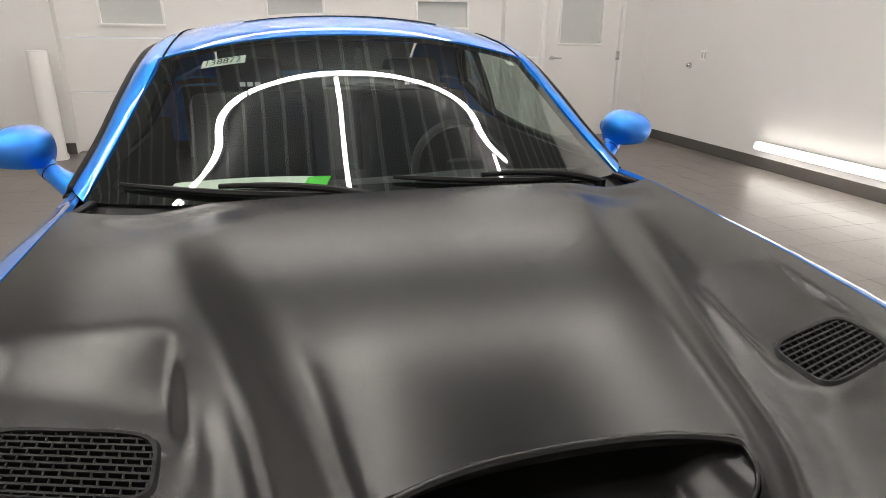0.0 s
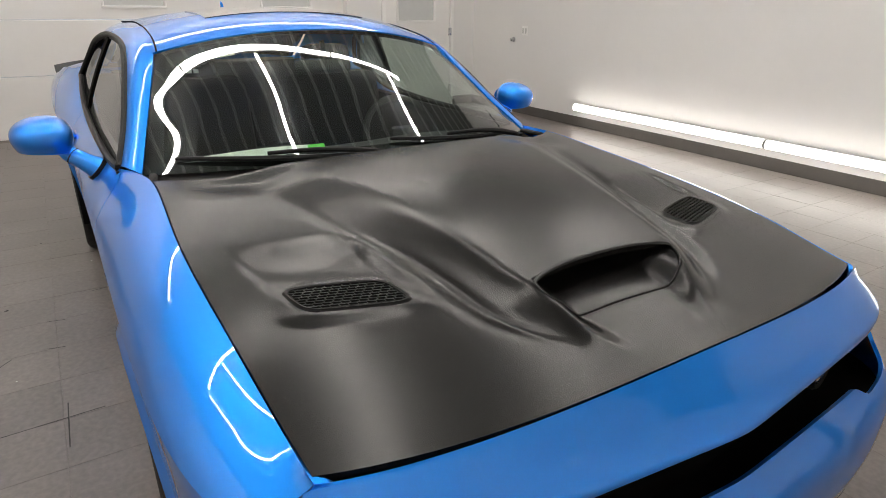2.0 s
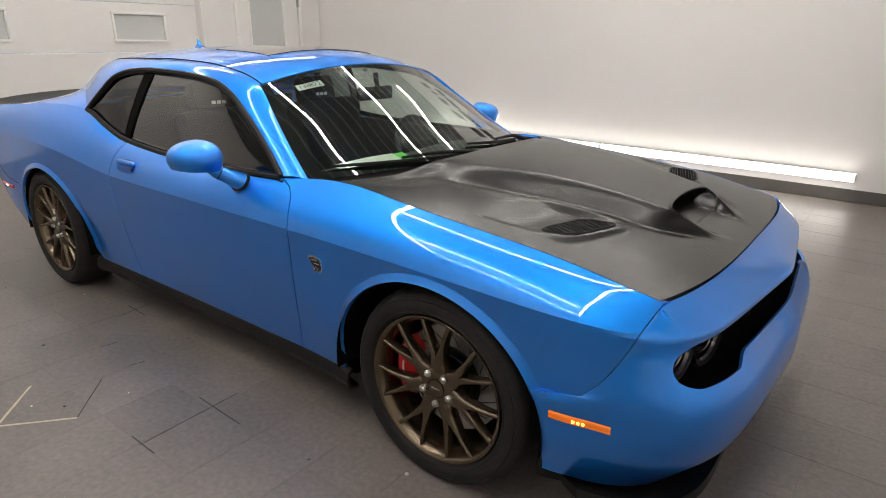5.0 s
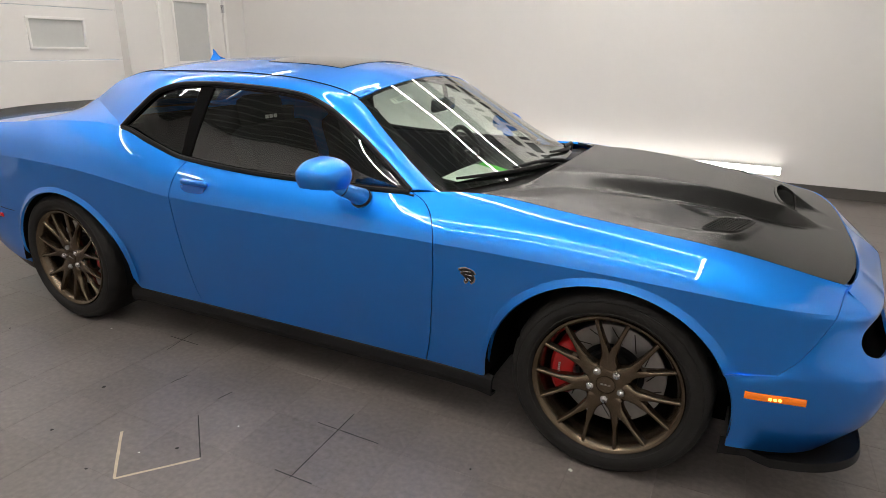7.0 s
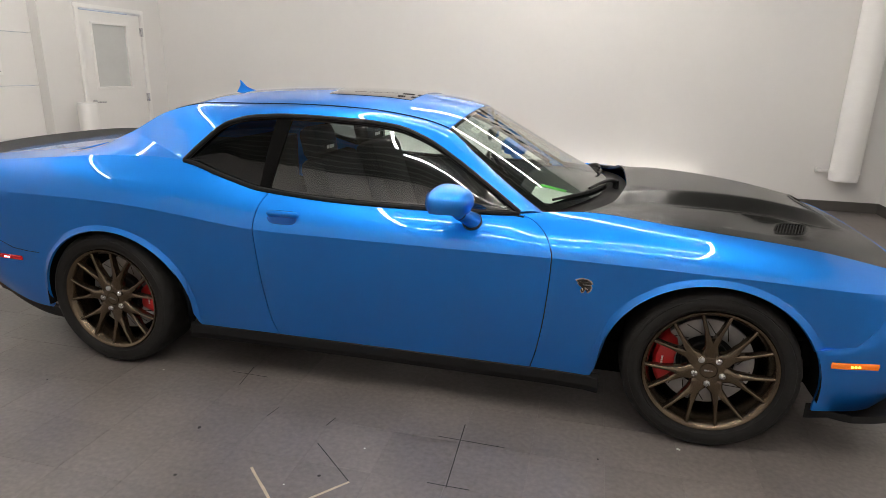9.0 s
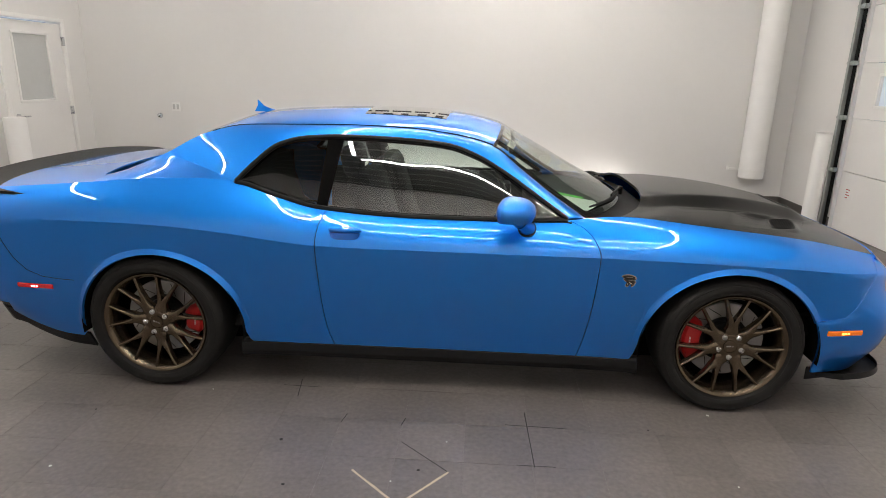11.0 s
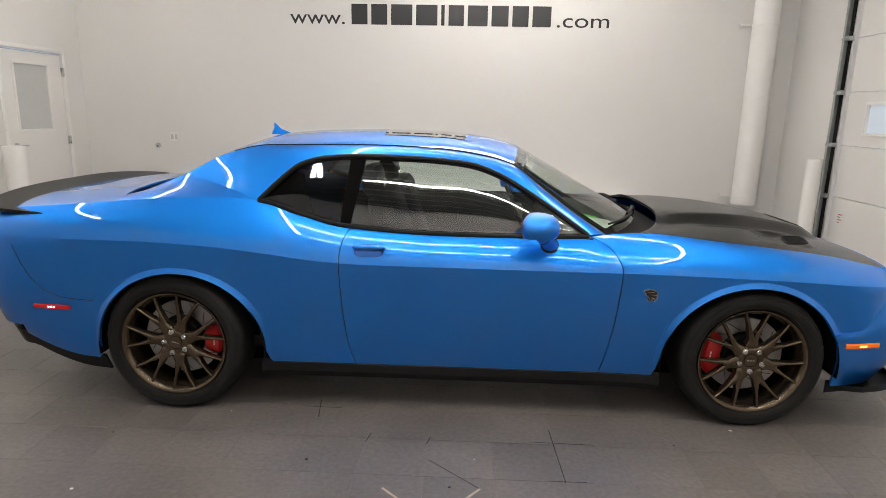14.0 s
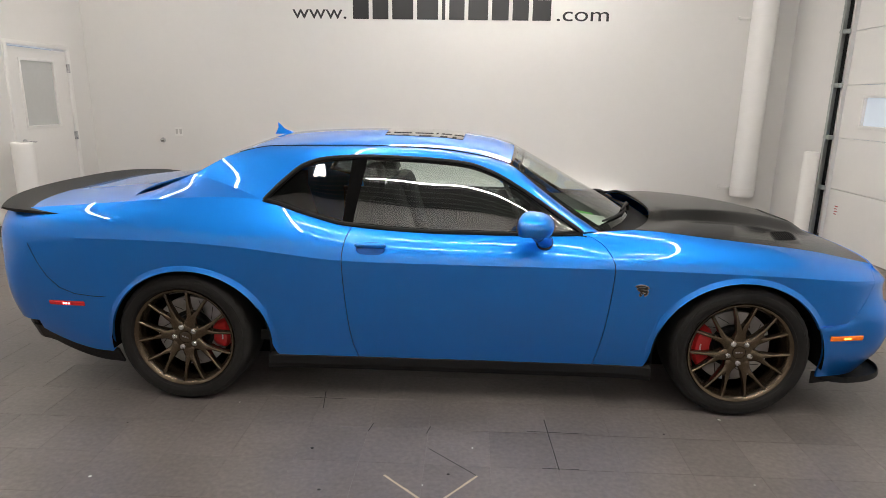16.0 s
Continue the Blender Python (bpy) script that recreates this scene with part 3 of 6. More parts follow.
def floor_marks():
    """Tape and marker lines that show where to park."""
    def strip(bm, a, b, w, z=0.0012):
        a, b = Vector((*a, z)), Vector((*b, z))
        d = (b - a).normalized()
        q = Vector((-d.y, d.x, 0)) * w / 2
        n = max(2, int((b - a).length / 0.05))
        rnd = random.Random(3)
        pts = [a + (b - a) * k / n for k in range(n + 1)]
        lo = [bm.verts.new(p - q * rnd.uniform(0.75, 1.1)) for p in pts]
        hi = [bm.verts.new(p + q * rnd.uniform(0.75, 1.1)) for p in pts]
        for k in range(n):
            bm.faces.new((lo[k], lo[k + 1], hi[k + 1], hi[k]))
    bm = bmesh.new()
    strip(bm, (-0.31, -1.56), (-0.085, -1.765), 0.012)
    strip(bm, (-0.085, -1.765), (0.105, -1.54), 0.012)
    tagged(part("tape_mark", bm, TAPE, smooth=False), "worn beige tape mark in a v shape on the floor", "tape mark")
    for a, b in (((0.46, -1.02), (0.478, -1.47)), ((0.36, -1.143), (0.66, -1.15)), ((0.40, -1.46), (0.57, -1.46)), ((-0.75, -0.79), (-0.72, -0.98)), ((-0.83, -0.865), (-0.62, -0.87)), ((0.10, -1.535), (-0.124, -1.335)), ((-0.145, -1.20), (-0.130, -1.13)), ((-0.44, -1.20), (-0.425, -1.12))):
        bm = bmesh.new()
        strip(bm, a, b, 0.005, 0.0008)
        tagged(part("marker_line", bm, MARK, smooth=False), "thin black marker line drawn on the floor tiles", "marker line", group="marker lines")
    rnd = random.Random(11)
    for _ in range(12):
        x, y = rnd.uniform(-2.4, 1.4), rnd.uniform(-1.9, -0.95)
        bm = bmesh.new()
        r = rnd.uniform(0.004, 0.011)
        n = 7
        c = bm.verts.new((x, y, 0.004))
        ring = [bm.verts.new((x + r * rnd.uniform(0.5, 1.3) * math.cos(k * 2 * math.pi / n), y + r * rnd.uniform(0.5, 1.3) * math.sin(k * 2 * math.pi / n), 0.0005)) for k in range(n)]
        for k in range(n):
            bm.faces.new((c, ring[k], ring[(k + 1) % n]))
        tagged(part("debris", bm, PAPER if rnd.random() < 0.6 else MARK), "tiny crumb of dirt on the floor", "debris", group="debris")


floor_marks()


# ---- the car: x forward, y to its left, z up; built for its right side as +w, then mirrored ----
car = new("car")
tagged(car, "glossy blue two-door muscle car with a satin black hood, parked", "car")

FX, RX, HUBZ = 1.475, -1.475, 0.36
NOSE_N, NOSE_X = 3.2, 1.6
nose_front = curve((0.23, 2.30), (0.28, 2.345), (0.36, 2.40), (0.46, 2.416), (0.53, 2.414), (0.575, 2.400), (0.622, 2.372), (0.66, 2.360), (0.70, 2.352), (0.728, 2.355),
                   (0.742, 2.357), (0.765, 2.333), (0.80, 2.28), (0.835, 2.225))
nose_power = curve((0.2, 4.5), (0.5, 5.6), (0.63, 6.2), (0.742, 6.4), (0.80, 4.4), (0.835, 3.2))
nose_sweep = curve((0.2, 0.05), (0.5, 0.055), (0.63, 0.075), (0.742, 0.115), (0.80, 0.055), (0.835, 0.0))
tail_end = curve((0.2, -2.48), (0.4, -2.56), (0.6, -2.60), (0.8, -2.59), (0.95, -2.57), (1.1, -2.54))

# level lines along the side: (x, half width) and (x, height)
LEVEL_Y = [
    curve((-2.4, 0.87), (-1.9, 0.90), (-1.0, 0.885), (-0.55, 0.875), (0.2, 0.858), (0.75, 0.853), (1.0, 0.865), (1.9, 0.88), (2.4, 0.87)),
    curve((-2.4, 0.905), (-1.9, 0.932), (-1.0, 0.902), (-0.55, 0.888), (0.2, 0.880), (0.75, 0.876), (1.0, 0.890), (1.9, 0.90), (2.4, 0.89)),
    curve((-2.4, 0.935), (-1.9, 0.954), (-1.4, 0.952), (-1.0, 0.932), (-0.55, 0.916), (0.2, 0.913), (0.75, 0.912), (1.1, 0.918), (1.9, 0.915), (2.4, 0.90)),
    curve((-2.4, 0.945), (-1.9, 0.966), (-1.4, 0.968), (-1.0, 0.956), (-0.6, 0.940), (0.2, 0.940), (0.8, 0.938), (1.5, 0.938), (1.9, 0.925), (2.4, 0.90)),
    curve((-2.4, 0.918), (-1.9, 0.930), (-1.5, 0.924), (-1.2, 0.905), (-1.0, 0.902), (-0.6, 0.904), (0.2, 0.905), (0.64, 0.896), (0.9, 0.884), (1.5, 0.884), (2.0, 0.870), (2.4, 0.84)),
    curve((-2.4, 0.855), (-1.95, 0.862), (-1.75, 0.858), (-1.5, 0.838), (-1.25, 0.815), (-1.04, 0.808), (-0.82, 0.826), (-0.6, 0.836), (-0.06, 0.842), (0.4, 0.838), (0.62, 0.825), (0.72, 0.79), (0.91, 0.764), (1.47, 0.786), (1.9, 0.775), (2.15, 0.758), (2.4, 0.74)),
]
LEVEL_Z = [
    curve((-2.4, 0.40), (-1.95, 0.26), (-1.85, 0.255), (-1.0, 0.262), (0.75, 0.25), (2.4, 0.25)),
    curve((-2.4, 0.48), (-1.9, 0.38), (-1.0, 0.37), (2.4, 0.36)),
    curve((-2.4, 0.64), (-1.5, 0.62), (0.0, 0.56), (1.5, 0.56), (2.4, 0.54)),
    curve((-2.4, 0.895), (-1.9, 0.905), (-1.47, 0.90), (-1.19, 0.882), (-0.96, 0.855), (-0.79, 0.83), (-0.62, 0.812), (0.1, 0.808), (0.79, 0.806), (1.19, 0.80), (1.6, 0.79), (2.03, 0.765), (2.4, 0.74)),
    curve((-2.4, 0.975), (-1.9, 1.0), (-1.4, 1.008), (-1.0, 0.985), (-0.6, 0.905), (0.1, 0.885), (0.64, 0.887), (1.0, 0.898), (1.6, 0.872), (2.1, 0.803), (2.4, 0.77)),
    curve((-2.4, 1.03), (-1.95, 1.068), (-1.75, 1.085), (-1.5, 1.105), (-1.25, 1.112), (-1.04, 1.10), (-0.82, 1.040), (-0.6, 0.987), (-0.06, 0.958), (0.31, 0.957), (0.64, 0.962), (0.91, 0.979), (1.2, 0.955), (1.47, 0.93), (1.85, 0.888), (2.15, 0.826), (2.4, 0.79)),
]


def eased(f, half):
    """The same line, evened out over a short stretch either way."""
    ks = (-1.0, -0.67, -0.33, 0.0, 0.33, 0.67, 1.0)
    xs = np.linspace(-2.62, 2.42, 253)
    pts = [(float(x), sum(f(x + k * half) * (1.2 - abs(k)) for k in ks) / sum(1.2 - abs(k) for k in ks)) for x in xs]
    return curve(*pts)


for level in (2, 3, 4):
    LEVEL_Y[level] = eased(LEVEL_Y[level], 0.22)
    LEVEL_Z[level] = eased(LEVEL_Z[level], 0.22)
for lines in (LEVEL_Y, LEVEL_Z):
    belt = eased(lines[5], 0.15)
    lines[5] = (lambda f, g: lambda x: lerp(f(x), g(x), sm(0.66, 0.80, x)))(lines[5], belt)
ARCHES = ((1.455, 0.34, 0.435, 0.412), (-1.435, 0.34, 0.428, 0.405))


def arch_d(x, z):
    return min(math.hypot((x - cx) / rx, (z - cz) / rz) for cx, cz, rx, rz in ARCHES) - 1.0


def nose_factor(x, z):
    if x <= NOSE_X:
        return 1.0
    t = min((x - NOSE_X) / (nose_front(z) - NOSE_X), 0.999)
    return (1 - t**4) ** 0.25


def tail_factor(x, z):
    if x >= -2.0:
        return 1.0
    t = min((-2.0 - x) / (-2.0 - tail_end(z)), 0.999)
    return (1 - t**4.5) ** (1 / 4.5)


section_cache = {}


def section(x, v):
    key = (round(x, 6), round(v, 6))
    if key not in section_cache:
        section_cache[key] = section_raw(*key)
    return section_cache[key]


def section_raw(x, v):
    """The side at x: v runs 0..3 from the sill to the crease and 3..5 over the shoulder. Gives half width and height."""
    ys = [f(x) for f in LEVEL_Y]
    zs = [f(x) for f in LEVEL_Z]

    def cat(p, t, i, lo, hi):
        a, b = p[i], p[i + 1]
        ma = (p[i + 1] - p[i - 1]) / 2 if i > lo else b - a
        mb = (p[i + 2] - p[i]) / 2 if i + 2 <= hi else b - a
        return (2 * t**3 - 3 * t**2 + 1) * a + (t**3 - 2 * t**2 + t) * ma + (3 * t**2 - 2 * t**3) * b + (t**3 - t**2) * mb
    v = min(max(v, 0.0), 5.0)
    lo, hi = (0, 3) if v <= 3 else (3, 5)
    i = min(int(v), hi - 1) if v < hi else hi - 1
    if v > 3:
        # one plain sweep over the shoulder
        s = (v - 3) / 2
        y, z = [(1 - s) ** 2 * p[3] + 2 * s * (1 - s) * (2 * p[4] - 0.5 * (p[3] + p[5])) + s * s * p[5] for p in (ys, zs)]
    else:
        y, z = cat(ys, v - i, i, lo, hi), cat(zs, v - i, i, lo, hi)
    d = arch_d(x, z)
    if d < 0.065:
        y += 0.014 * (1 - max(d, 0) / 0.065)
    if x > NOSE_X and v > 3:
        k = (v - 3) / 2
        y *= lerp(nose_factor(x, z), 1.0, k * k)
    else:
        y *= nose_factor(x, z)
    return y * tail_factor(x, z), z


def v_at(x, z):
    lo, hi = 0.0, 5.0
    for _ in range(18):
        m = (lo + hi) / 2
        if section_raw(x, m)[1] < z:
            lo = m
        else:
            hi = m
    return (lo + hi) / 2


def bottom_v(x, floor_z=None):
    z = None
    for cx, cz, rx, rz in ARCHES:
        q = abs(x - cx)
        if q < rx:
            z = cz + rz * math.sqrt(1 - (q / rx) ** 2)
        elif q < rx + 0.03:
            z = lerp(cz, 0.24, (q - rx) / 0.03)
    if floor_z is not None and (z is None or floor_z > z):
        z = floor_z
    return 0.0 if z is None else v_at(x, z)


def side_panel(x_lo, x_hi, nu, nv, floor_z=None, us=None):
    """A sheet of the side between two edges given as functions of the height parameter v."""
    bm = bmesh.new()
    us = us or [i / nu for i in range(nu + 1)]
    vs = [i / nv for i in range(nv + 1)]
    j3 = min(range(nv + 1), key=lambda j: abs(vs[j] - 0.6))

    def fn(u, v):
        # the crease is always one of the rows
        w = v / vs[j3] * 3 if v <= vs[j3] else 3 + (v - vs[j3]) / (1 - vs[j3]) * 2
        w0 = w
        for _ in range(5 if w0 < 3 else 1):
            x = lerp(x_lo(3), x_hi(3), u) + (x_lo(w) - x_lo(3)) * (1 - u) ** 5 + (x_hi(w) - x_hi(3)) * u ** 8
            b = bottom_v(x, floor_z(x) if floor_z else None)
            if w0 < 3:
                w = lerp(b, 3, w0 / 3) if b < 3 else 3
        y, z = section(x, w)
        return (x, -y, z)
    grid(bm, fn, nu, nv, us=us, vs=vs)
    return bm


seam_x = curve((0.50, 1.975), (0.53, 1.99), (0.60, 2.05), (0.70, 2.105), (0.826, 2.152))


def seam_of_v(w):
    x = 2.1
    for _ in range(6):
        x = seam_x(section(x, w)[1])
    return x


door_front = curve((0, 0.722), (1, 0.748), (2, 0.774), (3, 0.788), (4, 0.755), (4.6, 0.70), (5, 0.635))
door_rear = curve((0, -0.54), (1, -0.575), (2, -0.60), (3, -0.612), (4, -0.60), (5, -0.565))
GAP = 0.0022


def both(name, bm, mat, label="", parent=None, depth=0.012, angle=14):
    """Adds the panel and its mirror image as two parts."""
    bm.normal_update()
    if sum(f.normal.y * f.calc_area() for f in bm.faces) > 0:
        bmesh.ops.reverse_faces(bm, faces=bm.faces[:])
    if depth:
        thicken(bm, depth)
    other = bm.copy()
    flip_y(other)
    a = part(name, bm, mat, parent or car, label, angle=angle)
    b = part(name, other, mat, parent or car, label, angle=angle)
    return a, b


fender_bm = side_panel(lambda w: door_front(w) + GAP, lambda w: seam_of_v(w) - GAP, 60, 28,
                       floor_z=lambda x: 0.510 + 0.2 * max(0.0, x - 1.888) if x > 1.70 else None, us=[i / 130 for i in range(131)])
both("front_fender", fender_bm, PAINT)
door_bm = side_panel(lambda w: door_rear(w) + GAP, lambda w: door_front(w) - GAP, 40, 30)
doors = both("door", door_bm, PAINT)
QEND = -2.30
quarter_bm = side_panel(lambda w: QEND, lambda w: door_rear(w) - GAP, 90, 30, us=[i / 150 for i in range(151)])
both("quarter_panel", quarter_bm, PAINT)


def loft(pairs, nu, nv, bulge=0.0, flip=False, bm=None):
    """A sheet between two paired rows of points; curved outwards by bulge."""
    bm = bm or bmesh.new()
    ts = [i / (len(pairs) - 1) for i in range(len(pairs))]
    ca = [curve(*[(t, p[0][k]) for t, p in zip(ts, pairs)]) for k in range(3)]
    cb = [curve(*[(t, p[1][k]) for t, p in zip(ts, pairs)]) for k in range(3)]

    def fn(u, v):
        a, b = Vector([c(u) for c in ca]), Vector([c(u) for c in cb])
        e = 0.01
        d = Vector([c(min(u + e, 1)) - c(max(u - e, 0)) for c in ca])
        n = d.cross(b - a)
        if n.length > 1e-9:
            n.normalize()
        if n.z < 0:
            n = -n
        return a.lerp(b, v) + n * bulge * 4 * v * (1 - v)
    grid(bm, fn, nu, nv, flip=flip)
    return bm


def fold(pairs):
    """Paired rows with the right-hand side at minus y."""
    return [(Vector((a[0], -a[1], a[2])), Vector((b[0], -b[1], b[2]))) for a, b in pairs]


# glasshouse: edge of the side windows against edge of the roof and windshield
DLO_TOP = [(-1.04, 0.808, 1.10), (-0.95, 0.765, 1.192), (-0.83, 0.722, 1.284), (-0.70, 0.694, 1.316), (-0.50, 0.684, 1.326), (-0.21, 0.68, 1.318),
           (0.02, 0.688, 1.298), (0.16, 0.705, 1.255), (0.31, 0.735, 1.175), (0.48, 0.775, 1.065), (0.628, 0.822, 0.968)]
RAIL = [(-1.50, 0.590, 1.205), (-1.27, 0.580, 1.318), (-1.05, 0.578, 1.362), (-0.80, 0.58, 1.368), (-0.50, 0.585, 1.373), (-0.20, 0.595, 1.366),
        (0.06, 0.602, 1.338), (0.251, 0.618, 1.290), (0.40, 0.663, 1.185), (0.56, 0.717, 1.070), (0.735, 0.772, 0.958)]
rail_y = curve(*[(p[0], p[1]) for p in [(-1.76, 0.62)] + RAIL[:9]])
rail_z = curve(*[(p[0], p[2]) for p in [(-1.76, 0.62, 1.095)] + RAIL[:9]])
crown = curve((-1.76, 0.01), (-1.5, 0.012), (-1.3, 0.016), (-1.2, 0.028), (-1.05, 0.05), (-0.8, 0.066), (-0.4, 0.072), (0.0, 0.076), (0.3, 0.078))


def roof_point(u, w, x_a, x_b, bow_a, bow_b):
    """u along the car, w across from right (-1) to left (1)."""
    k = 1 - abs(w) ** 2.2
    x0 = lerp(x_a, x_b, u)
    x = lerp(x_a + bow_a * k, x_b + bow_b * k, u)
    return Vector((x, w * rail_y(x0), rail_z(x0) + crown(x0) * k))


shell = bmesh.new()
loft(fold(list(zip(DLO_TOP, RAIL))), 60, 10, 0.012, bm=shell)
SAIL = [((-1.04, 0.808, 1.10), (-1.50, 0.590, 1.205)), ((-1.25, 0.815, 1.112), (-1.58, 0.595, 1.170)), ((-1.5, 0.838, 1.105), (-1.67, 0.605, 1.132)), ((-1.75, 0.858, 1.085), (-1.78, 0.62, 1.090))]
loft(fold(SAIL), 30, 10, 0.012, flip=True, bm=shell)
mirrored(shell)
grid(shell, lambda u, v: roof_point(u, v * 2 - 1, -1.27, 0.251, -0.05, 0.055), 50, 30, flip=False)
bmesh.ops.remove_doubles(shell, verts=shell.verts, dist=0.004)
bmesh.ops.recalc_face_normals(shell, faces=shell.faces[:])
if sum(f.normal.z * f.calc_area() for f in shell.faces) < 0:
    bmesh.ops.reverse_faces(shell, faces=shell.faces[:])
thicken(shell, 0.012)
roof = part("roof", shell, PAINT, car, "glossy blue roof with pillars")

# dark joints between roof panel and side rails
for side in (-1, 1):
    bm = bmesh.new()
    sweep(bm, [roof_point(k / 40, side * 0.978, -1.24, 0.251, -0.05, 0.055) + Vector((0, 0, 0.0005)) for k in range(41)], 0.0034, 6)
    part("roof_joint", bm, DARK, car)

# sunroof glass, laid in the roof
bm = bmesh.new()


def sunroof(u, v):
    w = v * 2 - 1
    p = roof_point(lerp(0.53, 0.815, u), w * 0.60, -1.27, 0.251, -0.05, 0.055)
    return p + Vector((0, 0, 0.004))


grid(bm, sunroof, 16, 20)
thicken(bm, 0.004)
part("sunroof", bm, material("sunroof_glass", (0.012, 0.012, 0.012), 0.06, coat=1.0), car, "dark glass sunroof")

# windshield, from the roof to the cowl
EDGE = RAIL[7:]
ws_y = curve(*[(i / 3, p[1]) for i, p in enumerate(EDGE)])
ws_x = curve(*[(i / 3, p[0]) for i, p in enumerate(EDGE)])
ws_z = curve(*[(i / 3, p[2]) for i, p in enumerate(EDGE)])


def windshield(u, v, lift=0.0, inset=1.0):
    w = (v * 2 - 1) * inset
    k = 1 - abs(w) ** lerp(2.2, 2.5, u)
    bowx = lerp(0.055, 0.275, u)
    bowz = lerp(0.078, 0.036, u)
    return Vector((ws_x(u) + bowx * k, w * (ws_y(u) - 0.004), ws_z(u) + bowz * k + lift - 0.003))


bm = bmesh.new()
grid(bm, windshield, 30, 40)
ws = part("windshield", bm, GLASS, car, "curved greenish windshield")
# black band printed round the glass
bm = bmesh.new()
grid(bm, lambda u, v: windshield(u, v, -0.0025), 40, 60, skip=lambda u, v: 0.035 < u < 0.93 and min(v, 1 - v) > 0.028)
part("glass_border", bm, DARK, ws)

# rear window and deck
bm = bmesh.new()
grid(bm, lambda u, v: roof_point(u, (v * 2 - 1) * 0.97, -1.275, -1.74, -0.055, -0.10) - Vector((0, 0, 0.002 + (crown(lerp(-1.275, -1.74, u)) + 0.012) * (1 - abs(v * 2 - 1) ** 2.2) * sm(0, 0.15, u))), 20, 24, flip=True)
part("rear_window", bm, DARKGLASS, car, "dark raked rear window")


def deck(u, v):
    w = v * 2 - 1
    x = lerp(-1.74, -2.40, u)
    k = 1 - abs(w) ** 3
    yy = section(max(x, QEND), 5)[0] - 0.004
    zz = LEVEL_Z[5](x)
    return Vector((x - 0.10 * k * (1 - u) - 0.05 * k * u, w * yy, zz + 0.03 * k - 0.002))


bm = bmesh.new()
grid(bm, deck, 20, 26, flip=True)
thicken(bm, 0.01)
part("trunk_lid", bm, PAINT, car)


# front fascia
def seam_point(z):
    x = seam_x(z)
    w = v_at(x, z)
    y, z = section(x, w)
    return Vector((x, y, z))




def flush_width(z, x):
    """Half width of the nose at which its plan meets the fender's skin at x."""
    y = section(x, v_at(x, z))[0]
    n = nose_power(z)
    q = (x - NOSE_X + nose_sweep(z) * (y - 0.04)) / (nose_front(z) - NOSE_X)
    return y / (1 - q**n) ** (1 / n)


w_of_z = curve(*[(z, flush_width(max(z, 0.27), x)) for z, x in ((0.2, 1.93), (0.30, 1.93), (0.40, 1.94), (0.50, 1.97), (0.56, 2.01), (0.60, 2.04), (0.65, 2.07))],
               (0.745, 0.97), (0.80, 1.0), (0.835, 1.06))


def fascia(t, z):
    """t: 0 at the middle, 1 at the seam with the fender."""
    f, w = nose_front(z), w_of_z(z)
    if z >= 0.53:
        xs = seam_x(min(z, 0.826))
        end = seam_point(min(z, 0.826))
    else:
        xs = 1.455 + 0.436 * math.sqrt(1 - max(0.0, (z - 0.34) / 0.412) ** 2)
        y, _ = section(xs, v_at(xs, max(z, 0.26)))
        end = Vector((xs, y, z))
    n, cs = nose_power(z), nose_sweep(z)

    def plan(th):
        y = w * math.sin(th) ** (2 / n) if th > 1e-6 else 0.0
        return NOSE_X + (f - NOSE_X) * max(0.0, math.cos(th)) ** (2 / n) - cs * (math.sqrt(y * y + 0.0016) - 0.04), y
    lo, hi = 0.0, math.pi / 2
    for _ in range(24):
        m = (lo + hi) / 2
        if plan(m)[0] > xs:
            lo = m
        else:
            hi = m
    th_end = lo
    xe, ye = plan(th_end)
    # even steps along the front: by share of half width, then round the corner
    q = min(t / 0.8, 1.0)
    th_c = math.asin(min(1.0, (0.80 / w)) ** (n / 2))
    if th_c > th_end:
        th_c = th_end * 0.9
    if t <= 0.8:
        th = math.asin(min(1.0, (q * w * math.sin(th_c) ** (2 / n) / w)) ** (n / 2)) if q > 0 else 0.0
    else:
        th = lerp(th_c, th_end, (t - 0.8) / 0.2)
    x, y = plan(th)
    k = sm(0.6, 1.0, t) if z >= 0.53 else sm(0.94, 1.0, t)
    return Vector((x + (end.x - xe) * k, -(y + (end.y - ye) * k), z + (end.z - z) * k))


def t_for_y(y, z):
    lo, hi = 0.0, 1.0
    for _ in range(24):
        m = (lo + hi) / 2
        if -fascia(m, z).y < y:
            lo = m
        else:
            hi = m
    return lo


GRILLE_END = t_for_y(0.806, 0.65)


def opening(t):
    """Upper and lower edge of the grille opening at column t."""
    q = min(t / GRILLE_END, 1.0)
    c = math.sqrt(max(0.0, 1 - max(0.0, (q - 0.89) / 0.11) ** 2.6))
    up = lerp(0.660, lerp(0.737, 0.720, q * q), c)
    lo_z = lerp(0.636, 0.604, sm(0.60, 0.70, q))
    return up, lerp(0.660, lo_z, c)


def hood_front_z(t):
    return 0.835 - 0.009 * t * t


